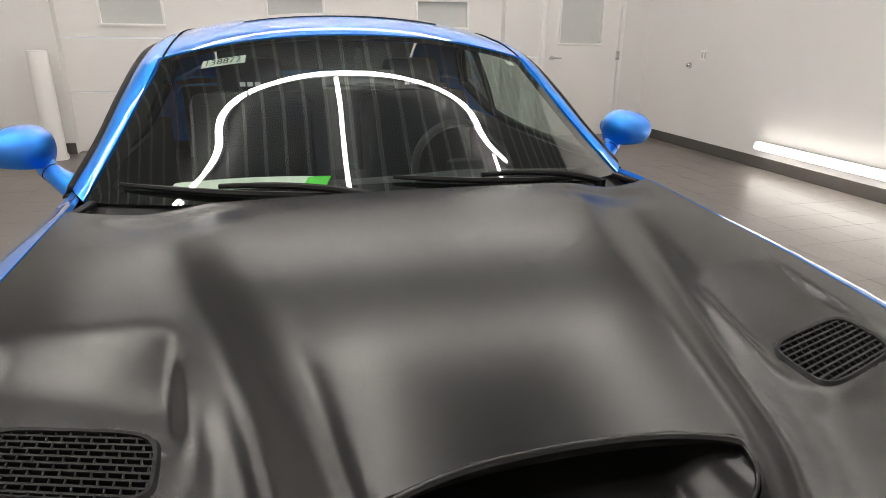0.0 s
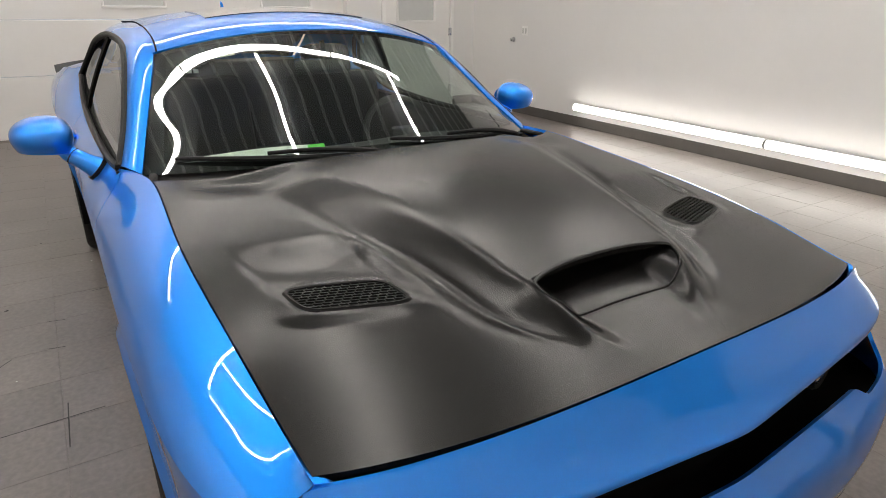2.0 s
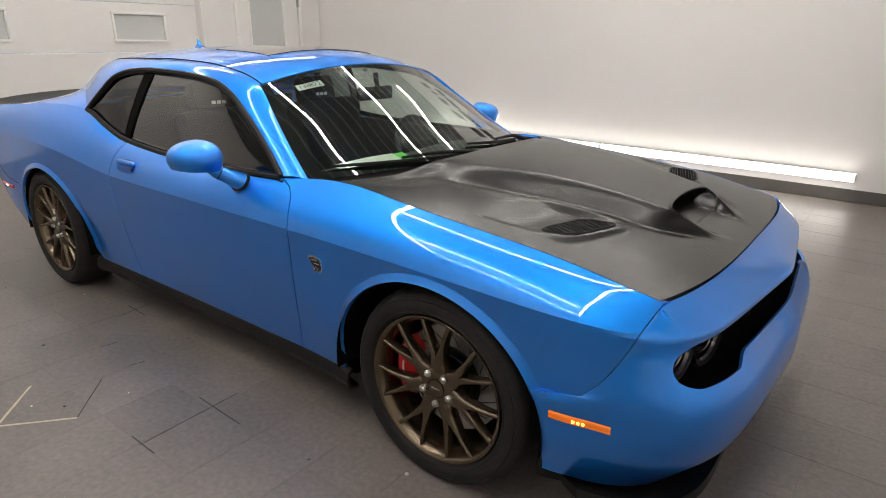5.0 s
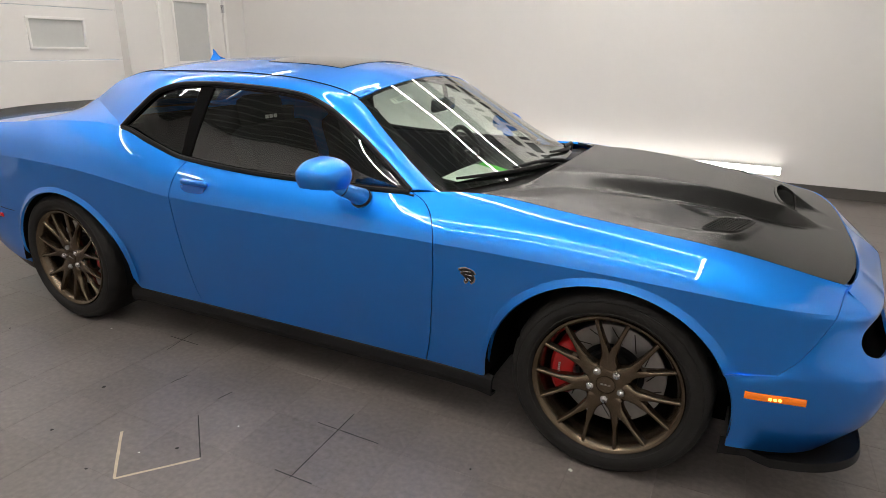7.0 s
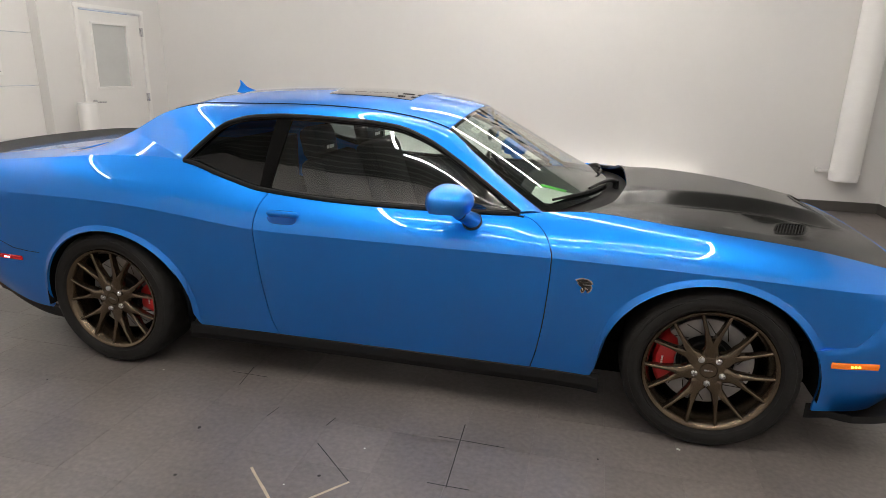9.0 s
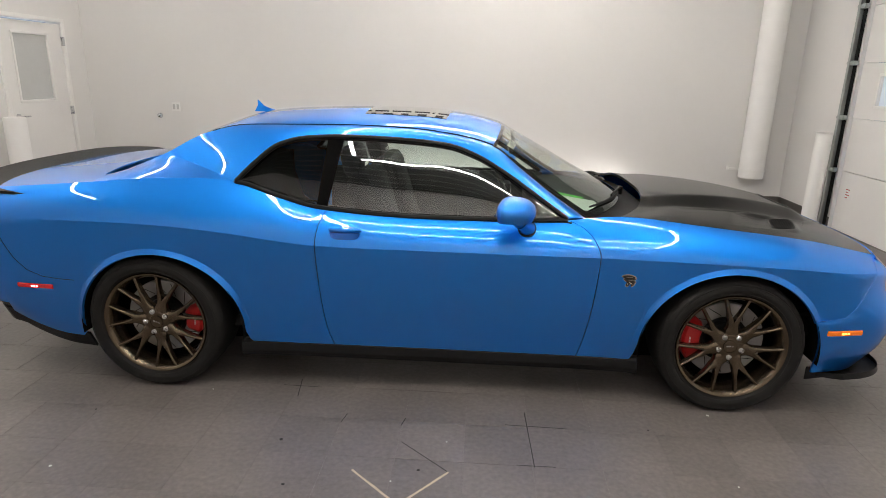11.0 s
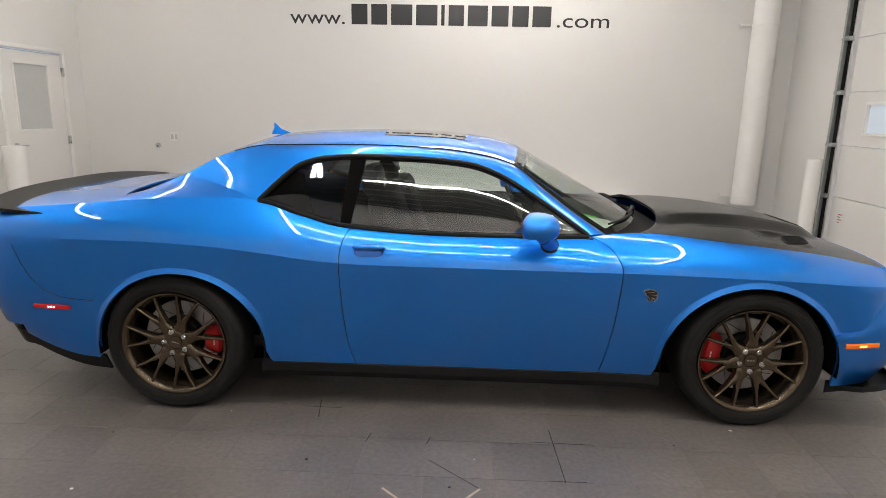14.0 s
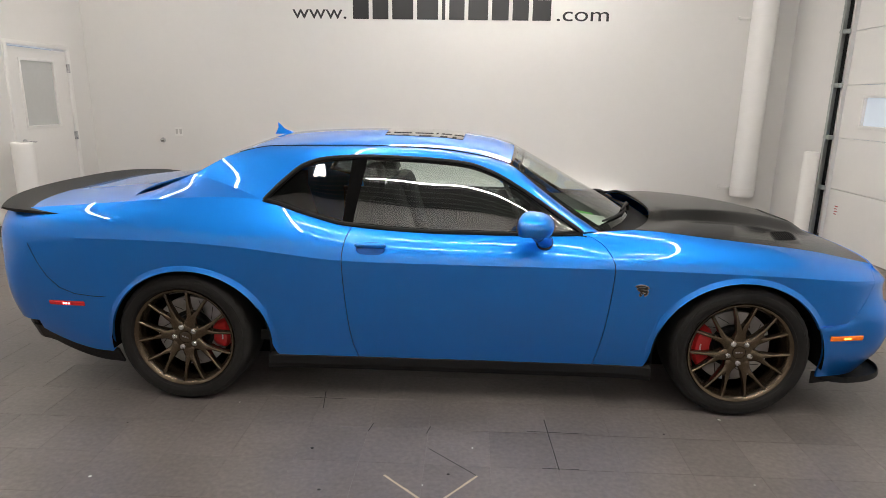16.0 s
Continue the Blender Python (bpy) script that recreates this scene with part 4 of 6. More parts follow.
tcols = sorted(set([i / 70 for i in range(71)] + [GRILLE_END * (0.9 + 0.1 * math.sin(a * math.pi / 24)) for a in range(13)] + [GRILLE_END]))
bm = bmesh.new()
n_up, n_lo = 16, 18
grid(bm, lambda t, v: fascia(t, lerp(hood_front_z(t), opening(t)[0], v ** 1.2)), 0, 0, us=tcols, vs=[i / n_up for i in range(n_up + 1)])
grid(bm, lambda t, v: fascia(t, lerp(opening(t)[1], 0.235, v)), 0, 0, us=tcols, vs=[i / n_lo for i in range(n_lo + 1)])
bmesh.ops.remove_doubles(bm, verts=bm.verts, dist=0.0008)
bmesh.ops.recalc_face_normals(bm, faces=bm.faces[:])
if sum(f.normal.x * f.calc_area() for f in bm.faces) < 0:
    bmesh.ops.reverse_faces(bm, faces=bm.faces[:])
mirrored(bm)
bmesh.ops.remove_doubles(bm, verts=bm.verts, dist=0.0008)
thicken(bm, 0.010)
bumper = part("front_bumper", bm, PAINT, car)

# grille behind the opening; near-black sheets and block put its shade into colour
bm = bmesh.new()
grid(bm, lambda t, v: fascia(t * 0.95, lerp(0.775, 0.40, v)) * 1.0 + Vector((-0.16 - 0.05 * t, 0.075 * t, 0)), 30, 6)
grid(bm, lambda t, v: fascia(t * 0.95, 0.535) + Vector((-0.014 - 0.38 * v, 0.012 * t, 0)), 30, 3)
mirrored(bm)
box(bm, (1.99, 0, 0.61), (0.08, 1.64, 0.40))
part("grille_backing", bm, DARK, car)
bm = bmesh.new()
for k in range(7):
    z = 0.625 + 0.018 * k
    sweep(bm, [fascia(abs(q) * 0.55, z) * 1.0 + Vector((-0.11, 0, 0)) if q <= 0 else Vector((1, -1, 1)) * fascia(q * 0.55, z) + Vector((-0.11, 0, 0)) for q in np.linspace(-1, 1, 25)], 0.004, 6)
part("grille", bm, DARK, car, "black honeycomb grille in shade")


def headlights():
    for side in (-1, 1):
        for y in (0.70, 0.54):
            z = 0.655
            p = fascia(t_for_y(y, z), z)
            c = Vector((p.x - 0.10, side * y, z))
            bm = bmesh.new()
            lathe(bm, [(0.088, -0.03), (0.088, 0.016), (0.082, 0.024), (0.076, 0.020), (0.074, -0.02)], 32)
            h = new("headlight")
            h.parent = car
            h.location = c
            h.rotation_euler = (0, 0, -math.pi / 2 + 0.2 * side)
            part("bezel", bm, BLACK, h)
            bm = bmesh.new()
            lathe(bm, [(0.062, -0.005), (0.052, 0.006), (0.035, 0.014), (0.001, 0.018)], 32)
            part("lens", bm, LAMPGLASS, h)
            bm = bmesh.new()
            lathe(bm, [(0.062, 0.010), (0.066, 0.018), (0.072, 0.020), (0.073, 0.014)], 32)
            part("halo_ring", bm, HALO, h, "pale ring round the lamp")


headlights()


# splitter under the front corners and along the chin
bm = bmesh.new()


def splitter(t, v):
    p = fascia(t, 0.245)
    k = sm(0.35, 0.75, t)
    out = Vector((0.02 + 0.055 * k, -0.012 - 0.045 * k, 0))
    q = Vector((p.x - 0.04, p.y + 0.03 if p.y < -0.05 else p.y, 0.205))
    return q + (out + Vector((0.04, -0.03 if p.y < -0.05 else 0, 0.0))) * v + Vector((0, 0, 0.02 * k * v * v))


grid(bm, lambda t, v: splitter(t * 0.965, v), 50, 6)
bmesh.ops.recalc_face_normals(bm, faces=bm.faces[:])
mirrored(bm)
bmesh.ops.remove_doubles(bm, verts=bm.verts, dist=0.001)
thicken(bm, 0.028)
part("front_splitter", bm, BLACK, car, "black plastic front splitter")
bm = bmesh.new()
grid(bm, lambda t, v: fascia(t, lerp(0.26, 0.19, v)) + Vector((-0.02, 0.014 if t > 0.1 else 0, 0)), 50, 3)
mirrored(bm)
part("chin", bm, BLACK, car)

# rear bumper: closes the tail
bm = bmesh.new()


def tail(u, v):
    z = lerp(0.42, 1.03, v)
    e = tail_end(z)
    y0 = section(QEND, v_at(QEND, z))[0]
    # goes on from the quarter panel along the same rounded plan
    t0 = (-2.0 - QEND) / (-2.0 - e)
    full = y0 / (1 - t0**4.5) ** (1 / 4.5)
    y = y0 * (1 - u)
    q = (1 - (y / full) ** 4.5) ** (1 / 4.5)
    return Vector((-2.0 + (e + 2.0) * q, -y, z))


grid(bm, tail, 24, 14, us=[(k / 24) ** 2.2 for k in range(25)], vs=[k / 14 for k in range(15)], flip=True)
mirrored(bm)
bmesh.ops.remove_doubles(bm, verts=bm.verts, dist=0.001)
thicken(bm, 0.01)
part("rear_bumper", bm, PAINT, car)
bm = bmesh.new()


def valance(u, v):
    x = lerp(-1.87, -2.52, u)
    y, z = section(max(x, QEND), 0)
    y *= 1 - 0.3 * max(0.0, (QEND - x) / 0.25) ** 2
    return Vector((x, -(y - 0.008 - 0.05 * v), lerp(z + 0.01, z - 0.085, v)))


grid(bm, valance, 16, 4, flip=True)
bmesh.ops.recalc_face_normals(bm, faces=bm.faces[:])
both("rear_valance", bm, BLACK, "black plastic lower rear valance")

# black sills
bm = bmesh.new()


def sill(u, v):
    x = lerp(-1.03, 1.03, u)
    y = section(x, 0)[0]
    prof = [(-0.02, 0.012), (0.004, -0.004), (0.010, -0.045), (0.0, -0.075), (-0.05, -0.088)]
    i = min(int(v * 4), 3)
    t = v * 4 - i
    return Vector((x, -(y + lerp(prof[i][0], prof[i + 1][0], t)), section(x, 0)[1] + lerp(prof[i][1], prof[i + 1][1], t)))


grid(bm, sill, 30, 8, flip=True)
bmesh.ops.recalc_face_normals(bm, faces=bm.faces[:])
both("side_sill", bm, BLACK, "black plastic side sill")

# wheel wells and floor pan; the wells' shade is in their near-black colour
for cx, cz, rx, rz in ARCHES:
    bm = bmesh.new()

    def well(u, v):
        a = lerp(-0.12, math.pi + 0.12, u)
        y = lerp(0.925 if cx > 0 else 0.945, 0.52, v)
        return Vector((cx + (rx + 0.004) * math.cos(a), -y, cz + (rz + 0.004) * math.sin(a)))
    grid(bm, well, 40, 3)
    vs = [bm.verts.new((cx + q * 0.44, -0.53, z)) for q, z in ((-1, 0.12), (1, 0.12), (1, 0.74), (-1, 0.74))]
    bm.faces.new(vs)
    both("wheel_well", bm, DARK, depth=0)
bm = bmesh.new()
box(bm, (0.0, 0, 0.24), (4.3, 1.10, 0.10), 0.02)
box(bm, (0.0, 0, 0.24), (2.0, 1.62, 0.10), 0.02)
part("floor_pan", bm, DARK, car)


# ---- hood ----
def hood_front(y):
    """Front edge of the hood at half width y."""
    t = min(abs(y) / 1.06, 1.0)
    return NOSE_X + (2.225 - NOSE_X) * (1 - t**NOSE_N) ** (1 / NOSE_N) - 0.004


def hood_edge_y(x):
    return LEVEL_Y[5](x) * 1.0 - 0.004


hood_mid = curve((0.9, 1.0), (1.1, 1.012), (1.4, 0.992), (1.7, 0.955), (1.95, 0.905), (2.1, 0.868), (2.23, 0.833))
bulge_h = curve((0.9, 0.012), (1.1, 0.022), (1.4, 0.038), (1.7, 0.044), (1.95, 0.045), (2.3, 0.040))
bulge_in = curve((0.9, 0.46), (1.1, 0.40), (1.5, 0.295), (1.8, 0.240), (1.95, 0.222), (2.05, 0.185), (2.15, 0.135), (2.3, 0.12))
bulge_out = curve((0.9, 0.64), (1.1, 0.565), (1.5, 0.430), (1.8, 0.345), (1.95, 0.312), (2.05, 0.262), (2.15, 0.205), (2.3, 0.19))


def mouth_top(y):
    return 1.946 + 0.42 * min(abs(y), 0.3) ** 2


def mouth_low(y):
    return mouth_top(y) + 0.008 + 0.082 * max(0.0, 1 - (min(abs(y), 0.214) / 0.214) ** 6) ** 0.4


POD_Z = 0.9180
VENT = ((1.694, 0.652), (1.758, 0.442), (1.886, 0.431), (1.818, 0.636))
VENT_C = (sum(c[0] for c in VENT) / 4, sum(c[1] for c in VENT) / 4)
# half edges of the grille: along the car and across it
VENT_A = ((VENT[3][0] + VENT[2][0] - VENT[0][0] - VENT[1][0]) / 4, (VENT[3][1] + VENT[2][1] - VENT[0][1] - VENT[1][1]) / 4)
VENT_B = ((VENT[1][0] + VENT[2][0] - VENT[0][0] - VENT[3][0]) / 4, (VENT[1][1] + VENT[2][1] - VENT[0][1] - VENT[3][1]) / 4)
VENT_D = VENT_A[0] * VENT_B[1] - VENT_A[1] * VENT_B[0]


def hood_z(x, y, mouth=None):
    a = abs(y)
    ye = hood_edge_y(min(x, 2.15))
    q = min(a / ye, 1.0)
    ze = LEVEL_Z[5](x)
    z = ze + (hood_mid(x) - ze) * (1 - q ** 2.6)
    # power bulge, open in front at the scoop
    s = sm(bulge_out(x), bulge_in(x), a)
    h = bulge_h(x) * s
    xt = mouth_top(y)
    if x > xt:
        # in front of the mouth only two thin fins run on, closing towards the nose
        yi = lerp(0.200, 0.125, min((x - 1.96) / 0.18, 1.2))
        inner = 1 - sm(yi - 0.032, yi + 0.028, a)
        f = 1 - sm(0.0, 0.20, x - xt)
        drop = 1 - sm(0.0, 0.100, x - xt)
        h = h * lerp(f, drop, inner) - 0.010 * inner * sm(0, 0.100, x - xt) * (1 - sm(0.08, 0.26, x - xt))
    z += h
    # groove along the flank
    g = a - (bulge_out(x) + 0.004)
    z -= 0.009 * math.exp(-(g / 0.032) ** 2) * sm(1.1, 1.6, x) * (1 - sm(1.98, 2.12, x))
    # shallow trough along the rear edge
    xr = x - (1.10 - 0.195 * (min(a, 0.765) / 0.765) ** 3.5)
    z -= 0.008 * sm(0.0, 0.07, xr) * (1 - sm(0.07, 0.20, xr)) * sm(0.30, 0.44, a) * (1 - sm(0.58, 0.74, a))
    # heat extractor: a level rim round the grille, steep in front, and a bowl that runs down to its rear edge
    if 1.35 < x < 2.1 and 0.25 < a < 0.8:
        dx, dy = x - VENT_C[0], a - VENT_C[1]
        p = (dx * VENT_B[1] - dy * VENT_B[0]) / VENT_D
        q = (VENT_A[0] * dy - VENT_A[1] * dx) / VENT_D
        d = (max(p, 0.0) ** 4 + abs(q) ** 4) ** 0.25
        pod = (1 - sm(1.06, lerp(1.40, 1.62, sm(-2.0, 1.0, p)), d)) * sm(-4.6, -1.1, p)
        z = lerp(z, POD_Z, pod)
        # the opening under the grille
        z -= 0.035 * (1 - sm(0.93, 0.96, (p ** 4 + q ** 4) ** 0.25))
    return z


def hood_sheet():
    bm = bmesh.new()
    ny = 180
    us = [("a", i / 120) for i in range(120)] + [("b", i / 10) for i in range(10)] + [("c", i / 34) for i in range(35)]
    ws = [math.sin((j / ny * 2 - 1) * math.pi / 2 * 0.6) / math.sin(math.pi / 2 * 0.6) for j in range(ny + 1)]

    def rear(y):
        return 1.10 - 0.195 * (min(abs(y), 0.765) / 0.765) ** 3.5
    rows = []
    for seg, t in us:
        row = []
        for w in ws:
            y0 = w * 0.77
            r, m0, m1, f = rear(y0), mouth_top(y0), mouth_low(y0), hood_front(y0)
            x = lerp(r, m0, t) if seg == "a" else lerp(m0, m1, t) if seg == "b" else lerp(m1, f, t)
            y = w * hood_edge_y(min(x, 2.15))
            row.append(bm.verts.new((x, y, hood_z(x, y))))
        rows.append(row)
    for i in range(len(rows) - 1):
        for j in range(ny):
            if us[i][0] == "b" and abs((ws[j] + ws[j + 1]) / 2) < 0.208 / 0.78:
                continue
            bm.faces.new((rows[i][j], rows[i + 1][j], rows[i + 1][j + 1], rows[i][j + 1]))
    return bm


bm = hood_sheet()
bmesh.ops.recalc_face_normals(bm, faces=bm.faces[:])
if sum(f.normal.z * f.calc_area() for f in bm.faces) < 0:
    bmesh.ops.reverse_faces(bm, faces=bm.faces[:])
thicken(bm, 0.016)
hood = part("hood", bm, SATIN, car, "satin black hood with a scoop and two vents", angle=50)

# inside of the scoop
bm = bmesh.new()


def throat(u, v):
    """A funnel from the mouth back into the hood."""
    a = u * 2 * math.pi
    c, s_ = math.cos(a), math.sin(a)
    y = 0.208 * (1 if c > 0 else -1) * abs(c) ** 0.42
    top = s_ > 0
    k = abs(s_) ** 0.42
    half = (mouth_low(y) - mouth_top(y)) / 2
    xm = mouth_top(y) + half + (-half if top else half) * k
    zt = hood_z(mouth_top(y) - 0.002, y) - 0.003
    zl = hood_z(mouth_low(y) + 0.002, y) - 0.003
    z = lerp((zt + zl) / 2, zt if top else zl, k)
    # the floor ramps up into the hood, the top runs straight back
    return Vector((xm - 0.15 * v, y * lerp(1, 0.94, v), z + (-0.003 if top else 0.034) * k * v))


grid(bm, throat, 96, 8)
bmesh.ops.remove_doubles(bm, verts=bm.verts, dist=0.0005)
bmesh.ops.recalc_face_normals(bm, faces=bm.faces[:])
scoop = part("scoop_throat", bm, SATIN, hood)
bm = bmesh.new()
lip = [throat(k / 160, 0.0) + Vector((0, 0, 0.004)) for k in range(160)]
sweep(bm, lip + lip[:2], [0.0028 + 0.0026 * sm(-0.1, 0.35, math.sin(2 * math.pi * k / 160)) for k in range(162)], 10)
part("scoop_lip", bm, SATIN, hood)
# near-black sheet: the shade deep in the throat, put into colour
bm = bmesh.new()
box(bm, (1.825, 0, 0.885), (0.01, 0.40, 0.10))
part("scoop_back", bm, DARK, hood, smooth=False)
bm = bmesh.new()
for k in range(4):
    box(bm, (1.85, 0, 0.872 + 0.014 * k), (0.006, 0.36, 0.0025))
for k in range(15):
    box(bm, (1.85, -0.175 + 0.025 * k, 0.893), (0.006, 0.0025, 0.055))
part("scoop_mesh", bm, BLACK, hood, smooth=False)


def vent_grille(side):
    """Bars in running bond within a rounded slanted frame."""
    g = new("vent_grille")
    g.parent = hood

    def p(a, b, lift=0.0):
        # a: from rear to front, b: from outside to inside
        q = [Vector((c[0], c[1] * side, 0)) for c in VENT]
        r = q[0].lerp(q[1], b).lerp(q[3].lerp(q[2], b), a)
        r.z = POD_Z + 0.001 + lift
        return r
    bm = bmesh.new()
    rows, cols = 10, 12

    def inside(a, b):
        da, db = max(0, abs(a - 0.5) - 0.34) / 0.15, max(0, abs(b - 0.5) - 0.38) / 0.11
        return da * da + db * db <= 1.0

    def bar(a0, b0, a1, b1, w):
        A, B = p(a0, b0), p(a1, b1)
        d = B - A
        if d.length < 1e-5:
            return
        n = Vector((-d.y, d.x, 0)).normalized() * w
        lo = Vector((0, 0, -0.010))
        vs = [bm.verts.new(v) for v in (A - n, B - n, B + n, A + n, A - n + lo, B - n + lo, B + n + lo, A + n + lo)]
        for f in ((0, 1, 2, 3), (0, 4, 5, 1), (3, 2, 6, 7), (1, 5, 6, 2), (0, 3, 7, 4)):
            bm.faces.new([vs[i] for i in f])
    for i in range(1, rows):
        a = i / rows
        lim = [b for b in np.linspace(0, 1, 61) if inside(a, b)]
        if lim:
            bar(a, lim[0], a, lim[-1], 0.0019)
    for i in range(rows):
        for j in range(cols + 1):
            b = (j + (0.5 if i % 2 else 0.0)) / cols
            a0, a1 = i / rows, (i + 1) / rows
            if 0 < b < 1 and inside((a0 + a1) / 2, b):
                bar(a0, b, a1, b, 0.0010)
    bmesh.ops.recalc_face_normals(bm, faces=bm.faces[:])
    part("mesh", bm, BLACK, g, smooth=False)
    bm = bmesh.new()
    ring = []
    for k in range(44):
        th = 2 * math.pi * k / 44
        c, s_ = math.cos(th), math.sin(th)
        ring.append((0.5 + 0.5 * (abs(c) ** 0.45) * (1 if c > 0 else -1), 0.5 + 0.5 * (abs(s_) ** 0.45) * (1 if s_ > 0 else -1)))
    vo = [bm.verts.new(p(0.5 + (a - 0.5) * 1.07, 0.5 + (b - 0.5) * 1.05, -0.003)) for a, b in ring]
    vm = [bm.verts.new(p(0.5 + (a - 0.5) * 1.0, 0.5 + (b - 0.5) * 1.0, 0.0035)) for a, b in ring]
    vi = [bm.verts.new(p(0.5 + (a - 0.5) * 0.93, 0.5 + (b - 0.5) * 0.95, 0.002)) for a, b in ring]
    vd = [bm.verts.new(p(0.5 + (a - 0.5) * 0.92, 0.5 + (b - 0.5) * 0.94, -0.015)) for a, b in ring]
    for k in range(44):
        m = (k + 1) % 44
        bm.faces.new((vo[k], vo[m], vm[m], vm[k]))
        bm.faces.new((vm[k], vm[m], vi[m], vi[k]))
        bm.faces.new((vi[k], vi[m], vd[m], vd[k]))
    bmesh.ops.recalc_face_normals(bm, faces=bm.faces[:])
    part("frame", bm, BLACK, g)
    # near-black sheet under the bars, coloured as the shade of the opening
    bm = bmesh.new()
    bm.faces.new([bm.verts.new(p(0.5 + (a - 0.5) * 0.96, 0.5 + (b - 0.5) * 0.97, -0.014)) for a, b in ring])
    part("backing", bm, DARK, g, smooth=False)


for side in (-1, 1):
    vent_grille(side)


# ---- side windows, trim, door fittings ----
dlo_bottom = [curve(*[(x, f(x)) for x in np.linspace(-1.04, 0.628, 30)]) for f in (LEVEL_Y[5], LEVEL_Z[5])]
ts = [i / (len(DLO_TOP) - 1) for i in range(len(DLO_TOP))]
dlo_top = [curve(*[(t, p[k]) for t, p in zip(ts, DLO_TOP)]) for k in range(3)]


# along the belt: set so that the post behind the door leans forward
dlo_along = curve((0, -1.04), (0.395, -0.575), (0.75, 0.12), (1, 0.628))


def dlo_point(u, v, inset=0.0):
    """u along the upper edge from the rear tip to the front tip, v from belt to roof."""
    u = lerp(0.0, 1.0, u)
    top = Vector([c(u) for c in dlo_top])
    x = dlo_along(u)
    bot = Vector((x, dlo_bottom[0](x), dlo_bottom[1](x)))
    p = bot.lerp(top, v)
    p.y += 0.010 * 4 * v * (1 - v) - inset
    return Vector((p.x, -p.y, p.z))


UP = 0.395
bm = bmesh.new()
grid(bm, lambda u, v: dlo_point(lerp(UP, 1, u), v, 0.012), 30, 8)
for b, nm in ((bm, "door_window"),):
    o = b.copy()
    part(nm, b, SIDEGLASS, doors[0], "tinted side window")
    part(nm, flip_y(o), SIDEGLASS, doors[1], "tinted side window")
bm = bmesh.new()
grid(bm, lambda u, v: dlo_point(lerp(0, UP, u), v, 0.012), 20, 8)
both("quarter_window", bm, glass_material("dark_quarter_glass", (0.22, 0.25, 0.25), 0.06, 4.5), depth=0)
# black surround and post
bm = bmesh.new()
edge = [dlo_point(u, 1, -0.002) for u in np.linspace(0, 1, 70)] + [dlo_point(u, 0, -0.002) for u in np.linspace(1, 0, 60)]
sweep(bm, edge + edge[:1], 0.0125, 8)
both("window_trim", bm, BLACK, "black rubber window surround", depth=0)
bm = bmesh.new()
edge = [dlo_point(u, 1, 0.024) for u in np.linspace(0, 1, 50)] + [dlo_point(u, 0, 0.024) for u in np.linspace(1, 0, 40)]
sweep(bm, edge + edge[:1], 0.014, 8)
both("inner_trim", bm, DARK, depth=0)
bm = bmesh.new()
grid(bm, lambda u, v: dlo_point(UP + lerp(-0.034, 0.002, u), v, 0.004), 4, 10)
both("window_post", bm, DARK, "gloss black window post")
bm = bmesh.new()
grid(bm, lambda u, v: dlo_point(lerp(0, 1, u), lerp(0.945, 1.0, v), 0.006), 60, 3)
both("window_header", bm, BLACK, depth=0.004)


def door_handle(ob, side):
    """A blue bar over a flat sheet whose darker blue paints the recess's shade."""
    h = new("door_handle")
    h.parent = ob
    x0, x1, z = -0.545, -0.380, 0.888
    bm = bmesh.new()

    def cup(u, v):
        x = lerp(x0 + 0.008, x1 - 0.008, u)
        zz = lerp(z - 0.040, z + 0.020, v)
        y, _ = section(x, v_at(x, zz))
        e = (1 - (2 * u - 1) ** 4)
        return Vector((x, side * (y + 0.0012), lerp(z - 0.010, zz, e ** 0.5)))
    grid(bm, cup, 24, 6)
    part("recess", bm, material("handle_shade", (0.002, 0.09, 0.38), 0.4, metal=0.5, coat=0.3), h)
    bm = bmesh.new()

    def grip(u, v):
        a = v * 2 * math.pi
        x = lerp(x0, x1, u)
        y, _ = section(x, v_at(x, z))
        e = max(0.02, 1 - (2 * u - 1) ** 8) ** 0.5
        return Vector((x, side * (y + 0.006 + 0.012 * math.cos(a) * e), z + 0.007 + 0.0145 * math.sin(a) * e))
    grid(bm, grip, 24, 14)
    bmesh.ops.remove_doubles(bm, verts=bm.verts, dist=0.0003)
    bmesh.ops.recalc_face_normals(bm, faces=bm.faces[:])
    part("grip", bm, PAINT, h)


